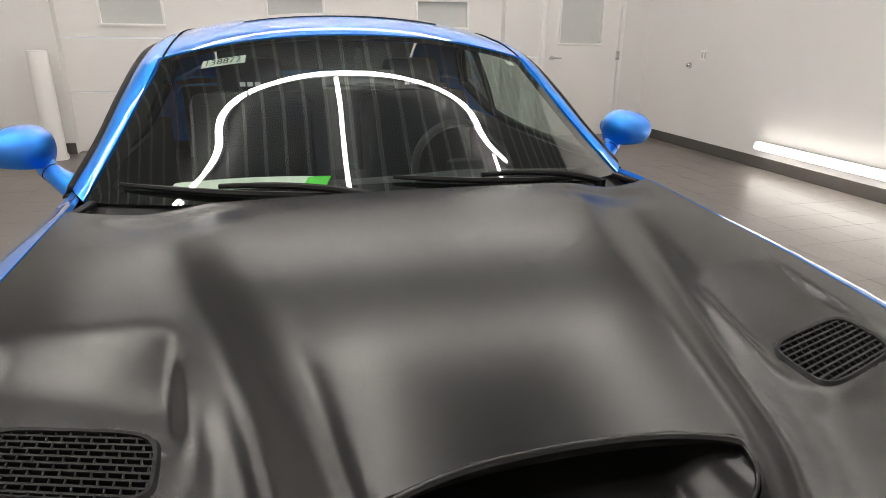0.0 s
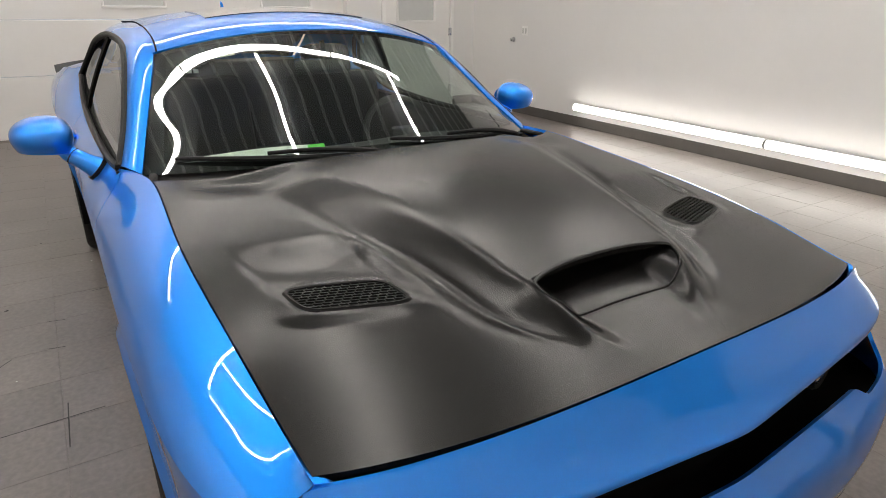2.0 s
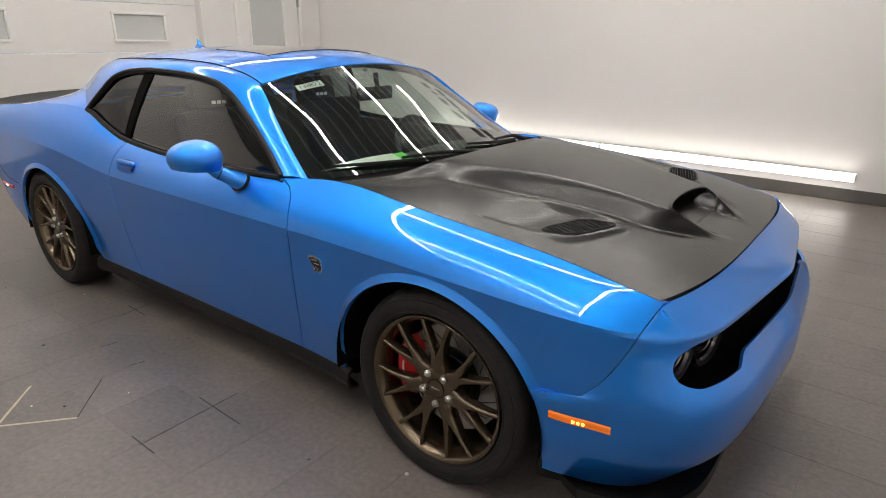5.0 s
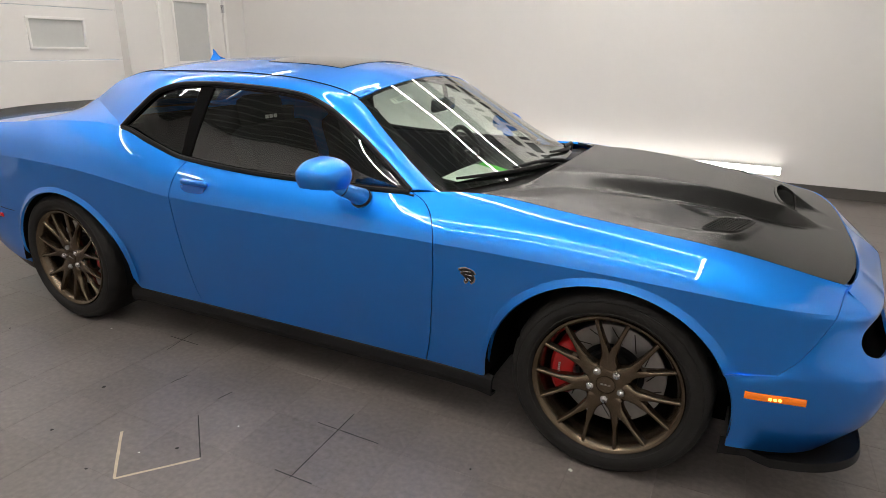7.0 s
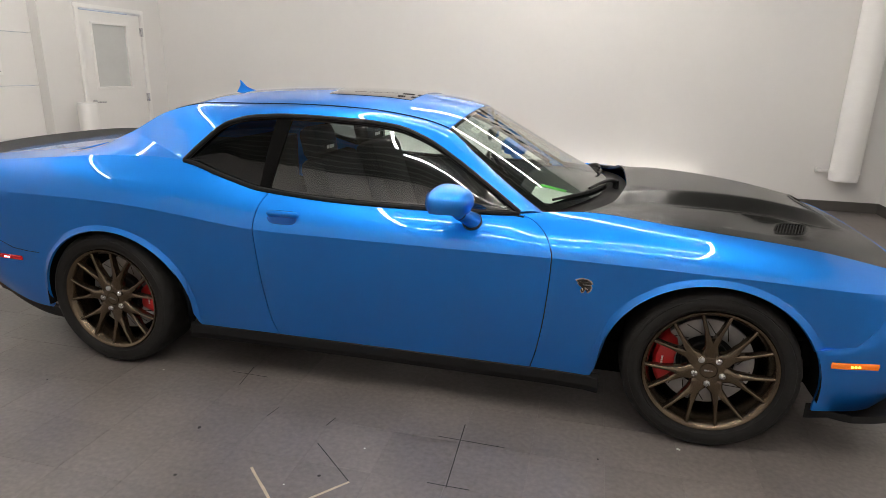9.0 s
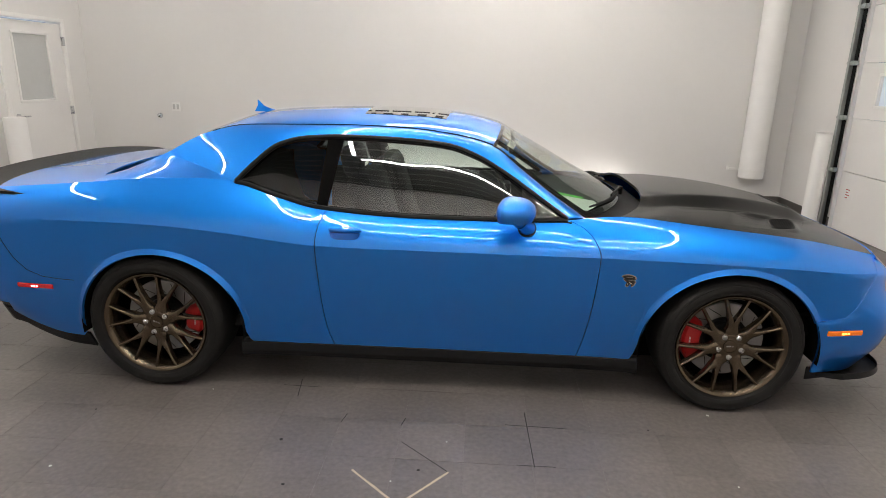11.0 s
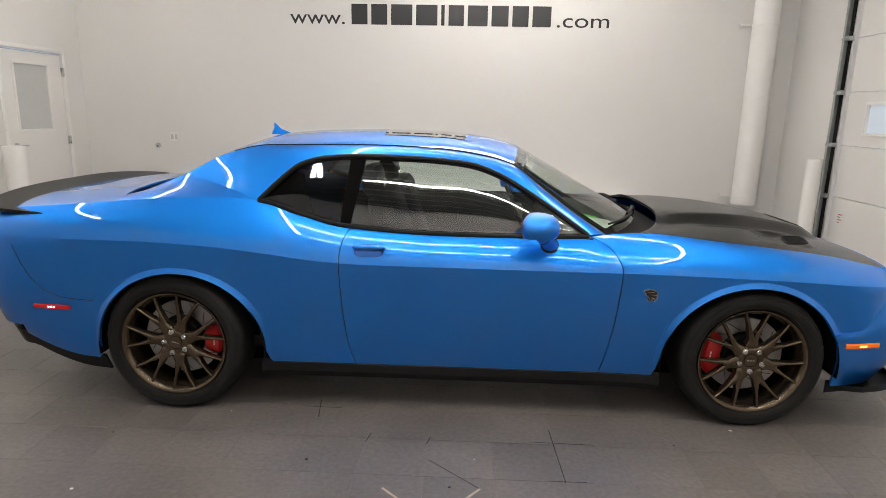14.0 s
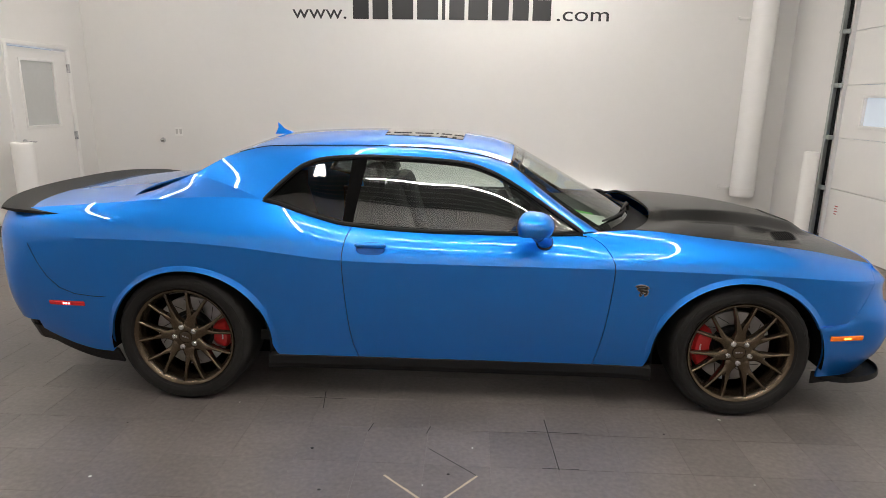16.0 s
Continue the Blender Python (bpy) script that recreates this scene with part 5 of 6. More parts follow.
def mirror(ob, side):
    m = new("side_mirror")
    m.parent = ob
    c = Vector((0.338, side * 1.022, 1.036))
    bm = bmesh.new()
    r = bmesh.ops.create_uvsphere(bm, u_segments=32, v_segments=20, radius=1)
    for v in r["verts"]:
        p = v.co.copy()
        h = p.z
        flat = math.hypot(p.x, p.y)
        cx, cy = (p.x / flat, p.y / flat) if flat > 1e-4 else (0.0, 0.0)
        # domed above a crease; below it a narrow band turns in to a flat underside
        if h > -0.30:
            wide = (1 - abs(h) ** 2.3) ** (1 / 2.3)
            z = h * (0.068 if h > 0 else 0.060)
        elif h > -0.72:
            q = (-h - 0.30) / 0.42
            wide, z = lerp(0.972, 0.85, q ** 1.3), lerp(-0.018, -0.047, q)
        else:
            q = (-h - 0.72) / 0.28
            wide, z = 0.85 * (1 - q), lerp(-0.047, -0.052, q)
        k = (abs(cx) ** 2.5 + abs(cy) ** 2.5) ** (-1 / 2.5) if flat > 1e-4 else 0.0
        x = cx * k * wide * (0.118 if cx > 0 else 0.062)
        y = cy * k * wide * 0.094
        z *= 1 - 0.14 * cy * wide * side
        v.co = c + Vector((x - 0.016 * cy * wide * side, y, z))
    part("mirror_shell", bm, PAINT, m)
    bm = bmesh.new()
    r = bmesh.ops.create_circle(bm, cap_ends=True, segments=36, radius=1)
    for v in r["verts"]:
        p = v.co.copy()
        v.co = c + Vector((-0.0632, p.x * 0.068, p.y * 0.042))
    bmesh.ops.recalc_face_normals(bm, faces=bm.faces[:])
    part("mirror_glass", bm, CHROME, m, smooth=False)
    bm = bmesh.new()
    base = Vector((0.430, side * 0.878, 0.928))
    pts = [base + Vector((0, -side * 0.01, -0.012)), base, lerp(base, c, 0.25) + Vector((0.004, 0, -0.004)), lerp(base, c, 0.5) + Vector((0.0, 0, -0.008)), c + Vector((0.012, -side * 0.045, -0.02))]
    sweep(bm, pts, [0.046, 0.040, 0.031, 0.029, 0.031], 18)
    part("mirror_arm", bm, PAINT, m)
    bm = bmesh.new()
    sweep(bm, [base + Vector((0, -side * 0.014, -0.014)), base + Vector((0.0, 0.004 * side, 0.002))], 0.045, 18)
    part("mirror_foot", bm, BLACK, m)
    bm = bmesh.new()
    q = lerp(base, c, 0.44) + Vector((0.001, 0, -0.0075))
    d = (c - base).normalized() * 0.002
    sweep(bm, [q - d, q + d], 0.0302, 18)
    part("joint", bm, DARK, m)


for ob, side in ((doors[0], -1), (doors[1], 1)):
    door_handle(ob, side)
    mirror(ob, side)


# side markers, laid on the skin
def marker(name, x0, x1, z, hgt, lens, dot, label):
    for side in (-1, 1):
        root = new(name)
        root.parent = car
        bm = bmesh.new()

        def skin(x, zz, lift):
            if x > 1.875 and zz < 0.53:
                lo, hi = 0.3, 1.0
                for _ in range(24):
                    m = (lo + hi) / 2
                    if fascia(m, zz).x > x:
                        lo = m
                    else:
                        hi = m
                p = fascia(lo, zz)
                return Vector((x, side * (-p.y + lift), zz))
            y, _ = section(x, v_at(x, zz))
            return Vector((x, side * (y + lift), zz))
        grid(bm, lambda u, v: skin(lerp(x0, x1, u), z + (v - 0.5) * hgt, 0.003 + 0.005 * (1 - (2 * v - 1) ** 4)), 14, 6, flip=side > 0)
        thicken(bm, 0.008)
        part("lens", bm, lens, root)
        bm = bmesh.new()
        xm = lerp(x0, x1, 0.5)
        for k in (-1, 0, 1):
            p = skin(xm + 0.014 * k, z, 0.0095)
            box(bm, p, (0.009, 0.002, 0.009), 0.002)
        part("bulb", bm, dot, root)
        if label:
            root["label"] = label


marker("front_marker", 1.916, 2.094, 0.462, 0.028, AMBER, AMBERDOT, "glowing amber side marker lamp")
marker("rear_marker", -2.19, -1.995, 0.543, 0.026, REDLENS, REDDOT, "glowing red side marker lamp")

# emblem on the fenders, a plain dark shape with a bright edge
for side in (-1, 1):
    def emblem(sc, d):
        pts = [(-0.050, 0.030), (-0.036, 0.038), (-0.012, 0.044), (0.016, 0.040), (0.038, 0.030), (0.048, 0.012), (0.036, 0.010), (0.044, -0.010), (0.038, -0.030), (0.020, -0.044),
               (0.010, -0.022), (0.000, -0.040), (-0.012, -0.046), (-0.020, -0.030), (-0.012, -0.012), (-0.030, 0.0), (-0.040, 0.010), (-0.030, 0.018), (-0.044, 0.022)]
        bm = bmesh.new()
        out = []
        for u, w in pts:
            x, zz = 0.932 + u * sc, 0.697 + w * sc
            y, _ = section(x, v_at(x, zz))
            out.append((x, zz, y))
        f = bm.faces.new([bm.verts.new((x, side * (y + d), zz)) for x, zz, y in out])
        r = bmesh.ops.extrude_face_region(bm, geom=[f])
        for v in r["geom"]:
            if isinstance(v, bmesh.types.BMVert):
                v.co.y -= side * 0.005
        bmesh.ops.recalc_face_normals(bm, faces=bm.faces[:])
        return bm
    e = new("emblem")
    e.parent = car
    part("edge", emblem(0.78, 0.003), CHROME, e, smooth=False)
    part("face", emblem(0.66, 0.005), GLOSSB, e, smooth=False)
    for u0, w0, u1, w1 in ((-0.020, 0.020, 0.018, 0.022), (-0.006, 0.006, 0.026, 0.004), (0.002, -0.010, 0.020, -0.020), (-0.010, -0.012, -0.004, -0.026)):
        bm = bmesh.new()
        ends = []
        for u, w in ((u0, w0), (u1, w1)):
            x, zz = 0.932 + u * 0.85, 0.697 + w * 0.85
            ends.append(Vector((x, side * (section(x, v_at(x, zz))[0] + 0.0055), zz)))
        sweep(bm, ends, 0.0016, 6)
        part("stroke", bm, CHROME, e)


# joint between quarter panel and rear bumper
for side in (-1, 1):
    pts = []
    for x, zz in [(-1.872, 0.585), (-1.95, 0.588), (-2.04, 0.598), (-2.12, 0.63), (-2.18, 0.69), (-2.225, 0.77), (-2.26, 0.86), (-2.285, 0.95)]:
        y, _ = section(x, v_at(x, zz))
        pts.append(Vector((x, side * y, zz)))
    bm = bmesh.new()
    sweep(bm, pts, 0.0016, 6)
    part("panel_joint", bm, DARK, car)


# ---- wheels ----
def rim_mesh():
    bm = bmesh.new()
    # barrel and lip; the outer face looks to -y
    lathe(bm, [(0.236, 0.20), (0.240, 0.06), (0.244, 0.02), (0.256, -0.006), (0.264, -0.014), (0.271, -0.016), (0.275, -0.010), (0.275, 0.02)], 72)
    n = 7
    for k in range(n):
        a0 = math.pi / 2 + 2 * math.pi * k / n
        for sgn in (-1, 1):
            steps = 26
            rings = []
            for i in range(steps + 1):
                t = i / steps
                r = lerp(0.040, 0.258, t)
                # the two prongs part at a third of the way out
                lat = 0.0120 + 0.0450 * (max(0.0, r - 0.118) / 0.140) ** 1.1
                w = lerp(lerp(0.0150, 0.0138, sm(0.06, 0.12, r)), 0.0078, sm(0.125, 0.19, r))
                inner, outer = max(0.0, lat - w), lat + w
                # the stems widen in a round fillet until they meet at the hub
                outer = min(max(outer, outer + 0.021 * (1 - sm(0.056, 0.106, r))), math.pi / 7 * r)
                bev = 0.004 * sm(0.0, 0.006, inner)

                def at(off, y):
                    ang = a0 + sgn * off / r
                    return bm.verts.new((r * math.cos(ang), y, r * math.sin(ang)))
                yf = 0.006 - 0.014 * sm(0.0, 0.95, t)
                dep = lerp(0.050, 0.030, t)
                rings.append([at(inner, yf + bev), at(lerp(inner, outer, 0.28 if inner > 0.0005 else 0.0), yf), at(lerp(inner, outer, 0.72), yf), at(outer, yf + 0.006), at(outer - 0.001, yf + dep), at(inner, yf + dep)])
            for p, q in zip(rings, rings[1:]):
                for j in range(6):
                    bm.faces.new((p[j], p[(j + 1) % 6], q[(j + 1) % 6], q[j]))
    # hub plate
    lathe(bm, [(0.001, 0.010), (0.034, 0.010), (0.036, 0.0055), (0.060, 0.0052), (0.070, 0.010), (0.072, 0.03), (0.072, 0.06)], 48)
    bmesh.ops.recalc_face_normals(bm, faces=bm.faces[:])
    return bm


def tyre_mesh():
    bm = bmesh.new()
    prof = [(0.270, 0.0), (0.279, -0.013), (0.287, -0.0205), (0.289, -0.0185), (0.292, -0.020), (0.300, -0.0238), (0.312, -0.026), (0.328, -0.0235), (0.330, -0.0205), (0.333, -0.0215), (0.348, -0.012), (0.357, 0.002), (0.362, 0.022), (0.3645, 0.05), (0.365, 0.10),
            (0.364, 0.16), (0.363, 0.21), (0.359, 0.24), (0.350, 0.258), (0.33, 0.27), (0.28, 0.262), (0.25, 0.24)]
    n = 120
    rings = []
    for i, (r, y) in enumerate(prof):
        ring = []
        for k in range(n):
            a = 2 * math.pi * k / n
            rr = r
            if 11 <= i <= 13 and k % 6 == 0:
                rr = r - 0.006
            if i in (13, 16):
                rr = r - 0.004
            ring.append(bm.verts.new((rr * math.cos(a), y, rr * math.sin(a))))
        rings.append(ring)
    for a, b in zip(rings, rings[1:]):
        for k in range(n):
            bm.faces.new((a[k], b[k], b[(k + 1) % n], a[(k + 1) % n]))
    bmesh.ops.recalc_face_normals(bm, faces=bm.faces[:])
    return bm


def disc_mesh():
    bm = bmesh.new()
    lathe(bm, [(0.122, 0.110), (0.122, 0.098), (0.196, 0.098), (0.198, 0.10), (0.198, 0.126), (0.122, 0.126)], 64)
    lathe(bm, [(0.03, 0.080), (0.092, 0.080), (0.098, 0.086), (0.100, 0.112), (0.126, 0.112)], 64, mi=1)
    bmesh.ops.recalc_face_normals(bm, faces=bm.faces[:])
    return bm


def caliper_mesh(a_mid, span):
    bm = bmesh.new()
    n = 14
    rows = []
    for i in range(n + 1):
        a = a_mid + (i / n - 0.5) * span
        e = (1 - (2 * i / n - 1) ** 6)
        ri, ro = lerp(0.158, 0.134, e), lerp(0.198, 0.222, e)
        y0, y1 = 0.078 - 0.028 * e, 0.15
        rows.append([bm.verts.new((r * math.cos(a), y, r * math.sin(a))) for r, y in ((ri, y1), (ri, y0 + 0.01), (ri + 0.012, y0), (ro - 0.012, y0), (ro, y0 + 0.012), (ro, y1))])
    for p, q in zip(rows, rows[1:]):
        for j in range(5):
            bm.faces.new((p[j], q[j], q[j + 1], p[j + 1]))
    bm.faces.new(rows[0])
    bm.faces.new(rows[-1][::-1])
    bmesh.ops.recalc_face_normals(bm, faces=bm.faces[:])
    return bm


def wheel(x, y, turn, side, front):
    w = new("wheel")
    w.parent = car
    w.location = (x, y, HUBZ)
    w.rotation_euler = (0, turn, 0 if side < 0 else math.pi)
    part("tyre", tyre_mesh(), RUBBER, w, "black low-profile tyre")
    part("rim", rim_mesh(), BRONZE, w, "bronze seven split-spoke alloy rim", angle=55)
    for k in range(5):
        a = math.pi / 2 + math.pi + 2 * math.pi * k / 5
        bm = bmesh.new()
        c = Vector((0.059 * math.cos(a), 0, 0.059 * math.sin(a)))
        cyl(bm, c + Vector((0, 0.03, 0)), c + Vector((0, -0.002, 0)), 0.0135, 6)
        cyl(bm, c + Vector((0, -0.002, 0)), c + Vector((0, -0.008, 0)), 0.0130, 12, 0.007)
        part("lug_nut", bm, STEEL, w)
    bm = bmesh.new()
    cyl(bm, (0, 0.022, 0), (0, 0.004, 0), 0.032, 32)
    part("center_cap", bm, BRONZE, w)
    bm = bmesh.new()
    for k, ww in enumerate((0.010, 0.010, 0.010)):
        box(bm, (-0.013 + 0.013 * k, 0.0036, 0.0), (ww, 0.001, 0.006))
    part("cap_print", bm, STEEL, w, smooth=False)
    disc = part("brake_disc", disc_mesh(), [DISC, BLACK], w, "bright steel brake disc with slanted slots")
    for k in range(14):
        a = 2 * math.pi * k / 14
        p, q = [Vector((r * math.cos(b), 0.0972, r * math.sin(b))) for r, b in ((0.130, a), (0.188, a + 0.30))]
        g = Vector((-(q - p).z, 0, (q - p).x)).normalized() * 0.0018
        bm = bmesh.new()
        bm.faces.new([bm.verts.new(c) for c in (p - g, q - g, q + g, p + g)])
        if bm.faces[:][0].normal.y > 0:
            bmesh.ops.reverse_faces(bm, faces=bm.faces[:])
        part("slot", bm, DARK, disc, smooth=False)
    # the caliper keeps its place behind (front axle) or ahead (rear axle) of the hub
    bm = caliper_mesh(math.pi if front else 0.0, 1.30 if front else 0.85)
    rot = Matrix.Rotation(-turn if side < 0 else -turn, 4, "Y")
    for v in bm.verts:
        if side > 0:
            v.co.x = -v.co.x
        v.co = rot @ v.co
    bmesh.ops.recalc_face_normals(bm, faces=bm.faces[:])
    cal = part("caliper", bm, REDCAL, w, "red painted brake caliper")
    bm = bmesh.new()
    for k in range(6):
        a = (math.pi if front else 0.0) + (k - 2.5) * 0.045
        box(bm, (0.186 * math.cos(a), 0.0485, 0.186 * math.sin(a)), (0.008, 0.001, 0.006), rot=Matrix.Rotation(0, 3, "Y"))
    for v in bm.verts:
        if side > 0:
            v.co.x = -v.co.x
        v.co = rot @ v.co
    bmesh.ops.recalc_face_normals(bm, faces=bm.faces[:])
    part("print", bm, FRAMEW, cal, smooth=False)
    # near-black disc puts the shade inside the barrel into colour and closes the view
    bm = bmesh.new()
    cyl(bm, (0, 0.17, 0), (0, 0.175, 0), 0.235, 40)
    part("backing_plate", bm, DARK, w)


wheel(FX, -0.898, 0.0, -1, True)
wheel(RX, -0.925, math.radians(-7 + 180 / 7), -1, False)
wheel(FX, 0.905, 0.2, 1, True)
wheel(RX, 0.925, 0.1, 1, False)

# ---- spoiler, antenna, wipers, cowl ----
bm = bmesh.new()


def spoiler(u, v):
    w = u * 2 - 1
    k = 1 - abs(w) ** 2.6
    prof = [(-2.225, 0.012), (-2.30, 0.024), (-2.41, 0.040), (-2.52, 0.060), (-2.53, 0.048), (-2.46, 0.018), (-2.27, -0.004)]
    i = min(int(v * 6), 5)
    t = v * 6 - i
    px, pz = lerp(prof[i][0], prof[i + 1][0], t), lerp(prof[i][1], prof[i + 1][1], t)
    base = lerp(1.014, 1.034, k)
    return Vector((px - 0.02 * k + 0.125 * abs(w) ** 5, w * 0.905, base + pz * lerp(0.55, 1.0, k)))


grid(bm, spoiler, 40, 18)
bmesh.ops.recalc_face_normals(bm, faces=bm.faces[:])
for e in (0.0, 1.0):
    vs = [v for v in bm.verts if abs(v.co.y - (e * 2 - 1) * 0.905) < 1e-4]
    vs.sort(key=lambda v: math.atan2(v.co.z - 1.03, v.co.x + 2.36))
    try:
        bm.faces.new(vs)
    except ValueError:
        pass
part("rear_spoiler", bm, BLACK, car, "satin black rear spoiler")

bm = bmesh.new()
out = [(-1.200, 0.072), (-1.188, 0.062), (-1.160, 0.034), (-1.12, 0.014), (-1.06, 0.0), (-1.215, 0.0), (-1.205, 0.016), (-1.198, 0.045)]
z0 = rail_z(-1.05) + crown(-1.05) - 0.012
va = [bm.verts.new((x, 0.006 if h > 0.01 else 0.028, z0 + h)) for x, h in out]
vb = [bm.verts.new((x, -0.006 if h > 0.01 else -0.028, z0 + h)) for x, h in out]
bm.faces.new(va)
bm.faces.new(vb[::-1])
for i in range(len(out)):
    bm.faces.new((va[i], vb[i], vb[(i + 1) % len(out)], va[(i + 1) % len(out)]))
bmesh.ops.recalc_face_normals(bm, faces=bm.faces[:])
bmesh.ops.bevel(bm, geom=bm.edges[:], offset=0.003, segments=2, affect="EDGES")
part("antenna_fin", bm, PAINT, car, "small blue shark-fin antenna")

# cowl: black tray between glass and hood
bm = bmesh.new()


def cowl(u, v):
    w = v * 2 - 1
    k = 1 - abs(w) ** 2.3
    a = windshield(0.97, v, -0.012)
    b = Vector((1.12 - 0.19 * abs(w) ** 3.5, w * 0.77, lerp(0.945, 0.955, k)))
    p = a.lerp(b, u)
    p.z -= 0.02 * math.sin(u * math.pi)
    return p


grid(bm, cowl, 8, 40)
bmesh.ops.recalc_face_normals(bm, faces=bm.faces[:])
part("cowl", bm, BLACK, car, "black plastic cowl under the wipers")
for side in (-1, 1):
    bm = bmesh.new()
    box(bm, (0, 0, 0), (0.12, 0.024, 0.016), 0.007, rot=Matrix.Rotation(side * 0.16, 3, "Z"))
    for v in bm.verts:
        v.co += Vector((0.82, side * 0.752, 0.958))
    part("cowl_end", bm, BLACK, car)


def wiper(v0, v1):
    """An arm and a blade lying low on the glass, close to the hood."""
    w = new("wiper")
    w.parent = car

    def on(u, v, lift):
        # past its lower edge the glass line runs on
        p = windshield(min(u, 1.0), v, lift)
        if u > 1.0:
            p += (windshield(1.0, v) - windshield(0.9, v)) * (u - 1.0) * 10
        return p
    bm = bmesh.new()
    ks = np.linspace(0, 1, 14)
    pts = [on(lerp(1.06, 0.955, k ** 0.7), lerp(v0, lerp(v0, v1, 0.62), k), 0.022 + 0.014 * math.sin(k * math.pi)) for k in ks]
    sweep(bm, pts, [lerp(0.012, 0.0065, k) for k in ks], 8)
    part("arm", bm, BLACK, w)
    bm = bmesh.new()
    ks = np.linspace(0, 1, 20)
    pts = [on(lerp(1.0, 0.925, k) + 0.012 * math.sin(k * math.pi), lerp(v0 + (v1 - v0) * 0.06, v1, k), 0.013) for k in ks]
    sweep(bm, pts, [0.004 + 0.005 * math.sin(max(0.02, min(k, 0.98)) * math.pi) ** 0.5 for k in ks], 6)
    part("blade", bm, BLACK, w)
    bm = bmesh.new()
    p = on(1.06, v0, 0.015)
    cyl(bm, p - Vector((0, 0, 0.03)), p + Vector((0, 0, 0.016)), 0.017, 16)
    part("pivot", bm, BLACK, w)


wiper(0.50, 0.055)
wiper(0.90, 0.50)

# stock card and papers behind the glass
def sheet_on_glass(name, u0, u1, v0, v1, mat, label, lift=-0.006):
    bm = bmesh.new()
    grid(bm, lambda u, v: windshield(lerp(u0, u1, u), lerp(v0, v1, v), lift), 4, 8)
    thicken(bm, 0.0006)
    return part(name, bm, mat, car, label)


card = sheet_on_glass("stock_card", 0.100, 0.160, 0.118, 0.222, PAPER, "white card with a handwritten stock number")
cu = bpy.data.curves.new("digits", "FONT")
cu.body, cu.size = "138872", 1.0
ob = new("digits", cu)
me = bpy.data.meshes.new_from_object(ob)
bpy.data.objects.remove(ob)
bm = bmesh.new()
bm.from_mesh(me)
xs = [v.co.x for v in bm.verts]
ys = [v.co.y for v in bm.verts]
for v in bm.verts:
    a = (v.co.x - min(xs)) / (max(xs) - min(xs))
    b = (v.co.y - min(ys)) / (max(ys) - min(ys))
    v.co = windshield(lerp(0.153, 0.109, b), lerp(0.129, 0.212, a), -0.004)
part("digits", bm, INK, card, smooth=False)
sheet_on_glass("inspection_label", 0.06, 0.10, 0.93, 0.955, PAPER, "small white label inside the glass")

bm = bmesh.new()
grid(bm, lambda u, v: Vector((lerp(0.64, 0.86, u), lerp(-0.56, -0.18, v) - 0.04 * u, 0.972 + 0.006 * math.sin(3 * v + u) - 0.02 * u)), 4, 6)
thicken(bm, 0.001)
papers = part("dash_paper", bm, PAPER, car, "white papers lying on the dashboard")
bm = bmesh.new()
grid(bm, lambda u, v: Vector((lerp(0.66, 0.80, u), lerp(-0.195, -0.13, v) - 0.04 * u, 0.976 - 0.018 * u)), 2, 3)
thicken(bm, 0.001)
part("green_sheet", bm, PAPERGREEN, papers, "bright green paper")

# ---- cabin ----
bm = bmesh.new()
prof = [(0.50, 0.80), (0.52, 0.90), (0.58, 0.945), (0.72, 0.955), (0.95, 0.935), (1.10, 0.90)]
grid(bm, lambda u, v: Vector((curve(*[(i / 5, p[0]) for i, p in enumerate(prof)])(u), lerp(-0.70, 0.70, v), curve(*[(i / 5, p[1]) for i, p in enumerate(prof)])(u) + 0.02 * math.exp(-((v - 0.73) / 0.14) ** 2) * (1 - u))), 20, 24)
thicken(bm, 0.02)
part("dashboard", bm, CABIN, car, "black dashboard")
bm = bmesh.new()
box(bm, (-0.3, 0, 0.33), (2.4, 1.55, 0.06))
for s_ in (-1, 1):
    box(bm, (-0.15, s_ * 0.812, 0.625), (1.6, 0.05, 0.66))
box(bm, (-1.25, 0, 0.72), (0.06, 1.5, 0.72))
box(bm, (-1.55, 0, 1.03), (0.55, 1.2, 0.03))
part("cabin_lining", bm, CABIN, car, smooth=False)
bm = bmesh.new()
grid(bm, lambda u, v: roof_point(u, v * 2 - 1, -1.0, 0.22, -0.10, 0.07) * 1.0 + Vector((0, 0, -0.03)), 14, 14, flip=True)
part("headliner", bm, HEADLINE, car)


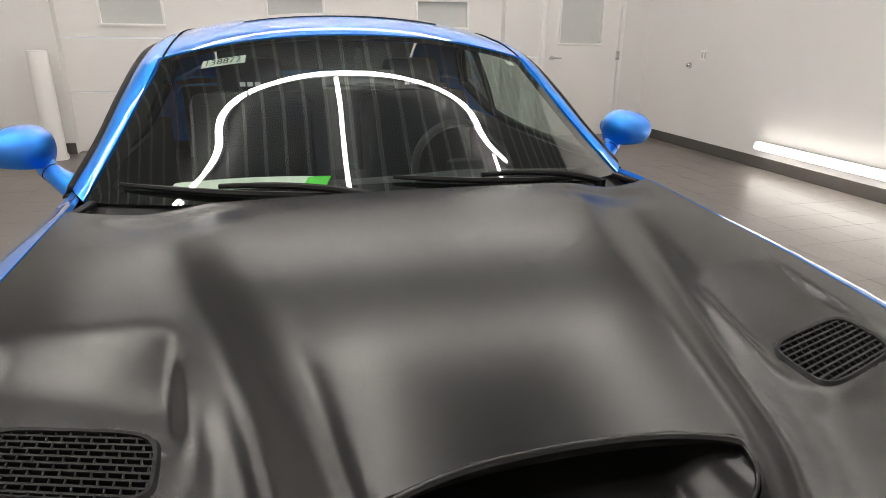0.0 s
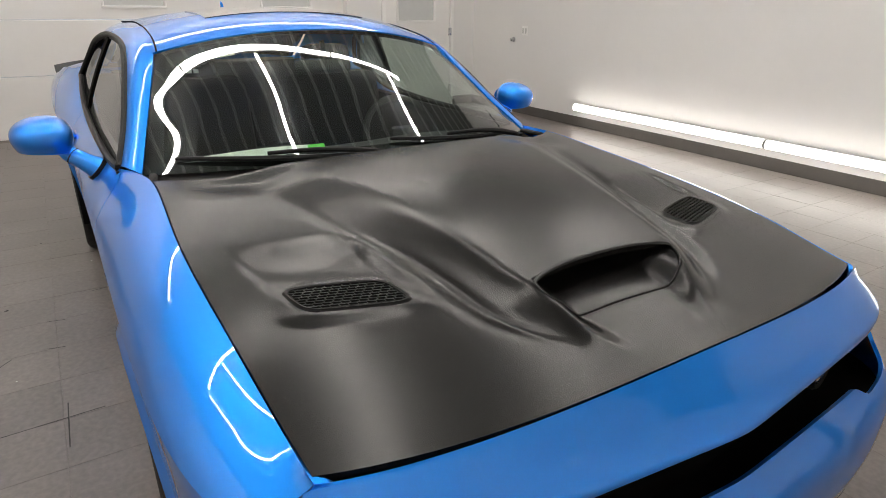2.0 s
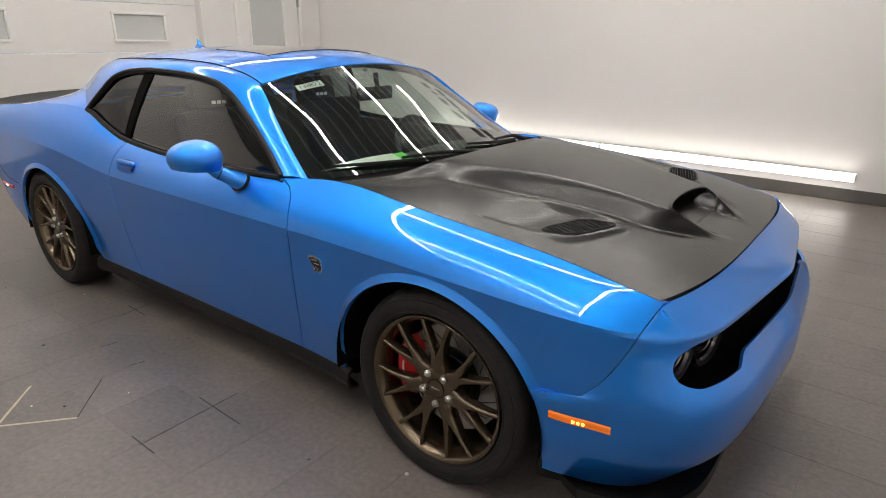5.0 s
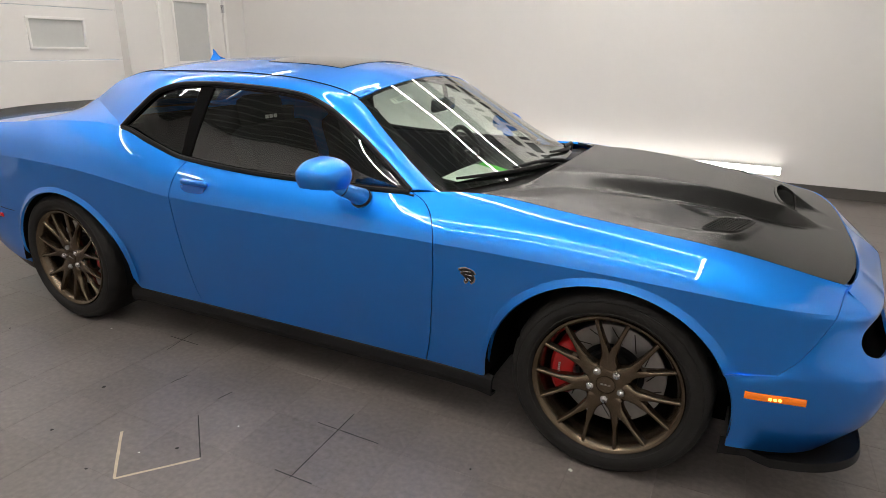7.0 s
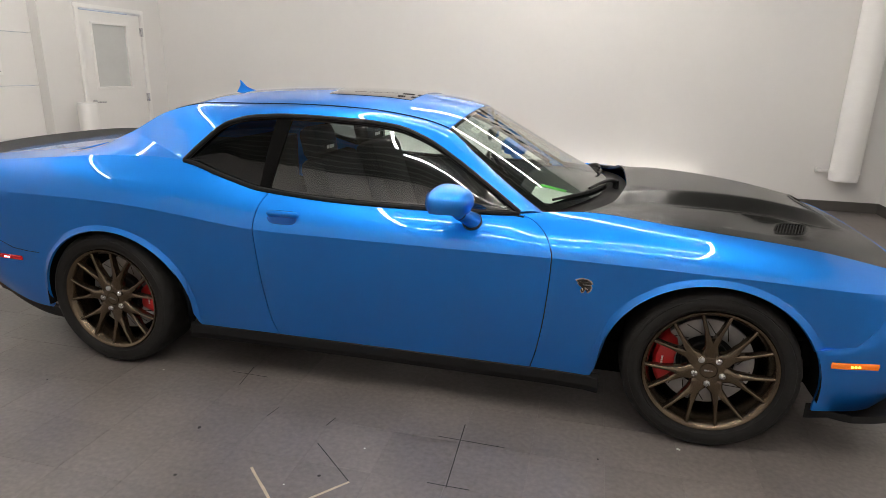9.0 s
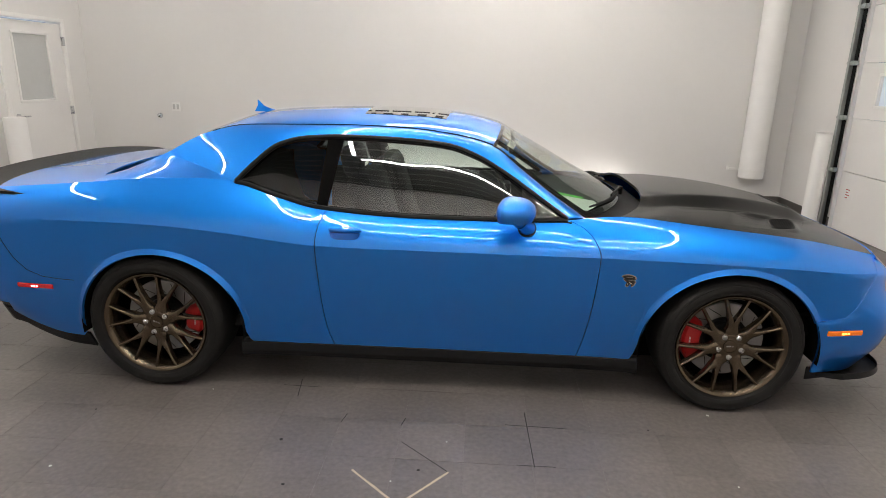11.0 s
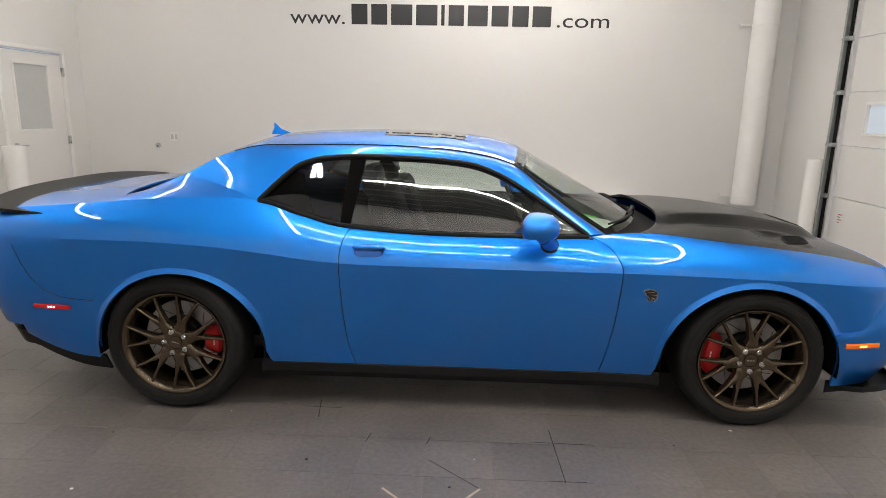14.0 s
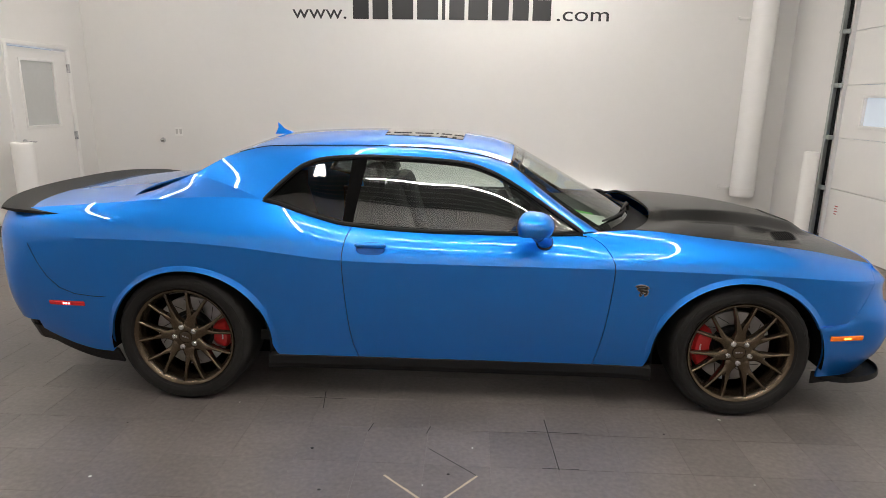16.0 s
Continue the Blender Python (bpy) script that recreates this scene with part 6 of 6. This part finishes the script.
def seat(x, y, w, high):
    s = new("seat")
    s.parent = car

    def pad(c, sz, bev, ry, name):
        bm = bmesh.new()
        box(bm, (0, 0, 0), sz, bev)
        bmesh.ops.subdivide_edges(bm, edges=bm.edges[:], cuts=1, use_grid_fill=True)
        m = Matrix.Translation(c) @ Matrix.Rotation(ry, 4, "Y")
        for v in bm.verts:
            v.co = m @ v.co
        return part(name, bm, LEATHER, s)
    pad((x + 0.05, y, 0.56), (0.52, w, 0.16), 0.05, -0.12, "cushion")
    pad((x - 0.26, y, 0.84), (0.16, w, 0.58), 0.06, -0.30, "backrest")
    if high:
        head = pad((x - 0.40, y, 1.17), (0.11, 0.28, 0.18), 0.045, -0.22, "headrest")
        bm = bmesh.new()
        for k in range(3):
            box(bm, (x - 0.339 + 0.004, y - 0.032 + 0.032 * k, 1.15), (0.002, 0.024, 0.018))
        part("embroidery", bm, FRAMEW, head, smooth=False)


for y in (-0.37, 0.37):
    seat(-0.12, y, 0.52, True)
seat(-0.92, 0.0, 1.1, False)

bm = bmesh.new()
sw = []
for k in range(41):
    a = 2 * math.pi * k / 40
    sw.append(Vector((0.36, 0.37, 0.90)) + Matrix.Rotation(-0.42, 3, "Y") @ Vector((0, 0.18 * math.cos(a), 0.18 * math.sin(a))))
sweep(bm, sw, 0.015, 10)
box(bm, (0.375, 0.37, 0.90), (0.05, 0.14, 0.10), 0.02)
for a in (-0.3, math.pi + 0.3, -math.pi / 2):
    e = Vector((0.36, 0.37, 0.90)) + Matrix.Rotation(-0.42, 3, "Y") @ Vector((0, 0.17 * math.cos(a), 0.17 * math.sin(a)))
    sweep(bm, [Vector((0.375, 0.37, 0.90)), e], 0.012, 8)
part("steering_wheel", bm, CABIN, car, "black steering wheel")
bm = bmesh.new()
p = windshield(0.14, 0.5, -0.06)
box(bm, p + Vector((-0.03, 0, -0.03)), (0.03, 0.24, 0.065), 0.012)
sweep(bm, [p + Vector((-0.01, 0, -0.02)), windshield(0.10, 0.5, -0.004)], 0.012, 8)
part("rear_view_mirror", bm, GLOSSB, car, "dark inside rear-view mirror")

floor_tiles()
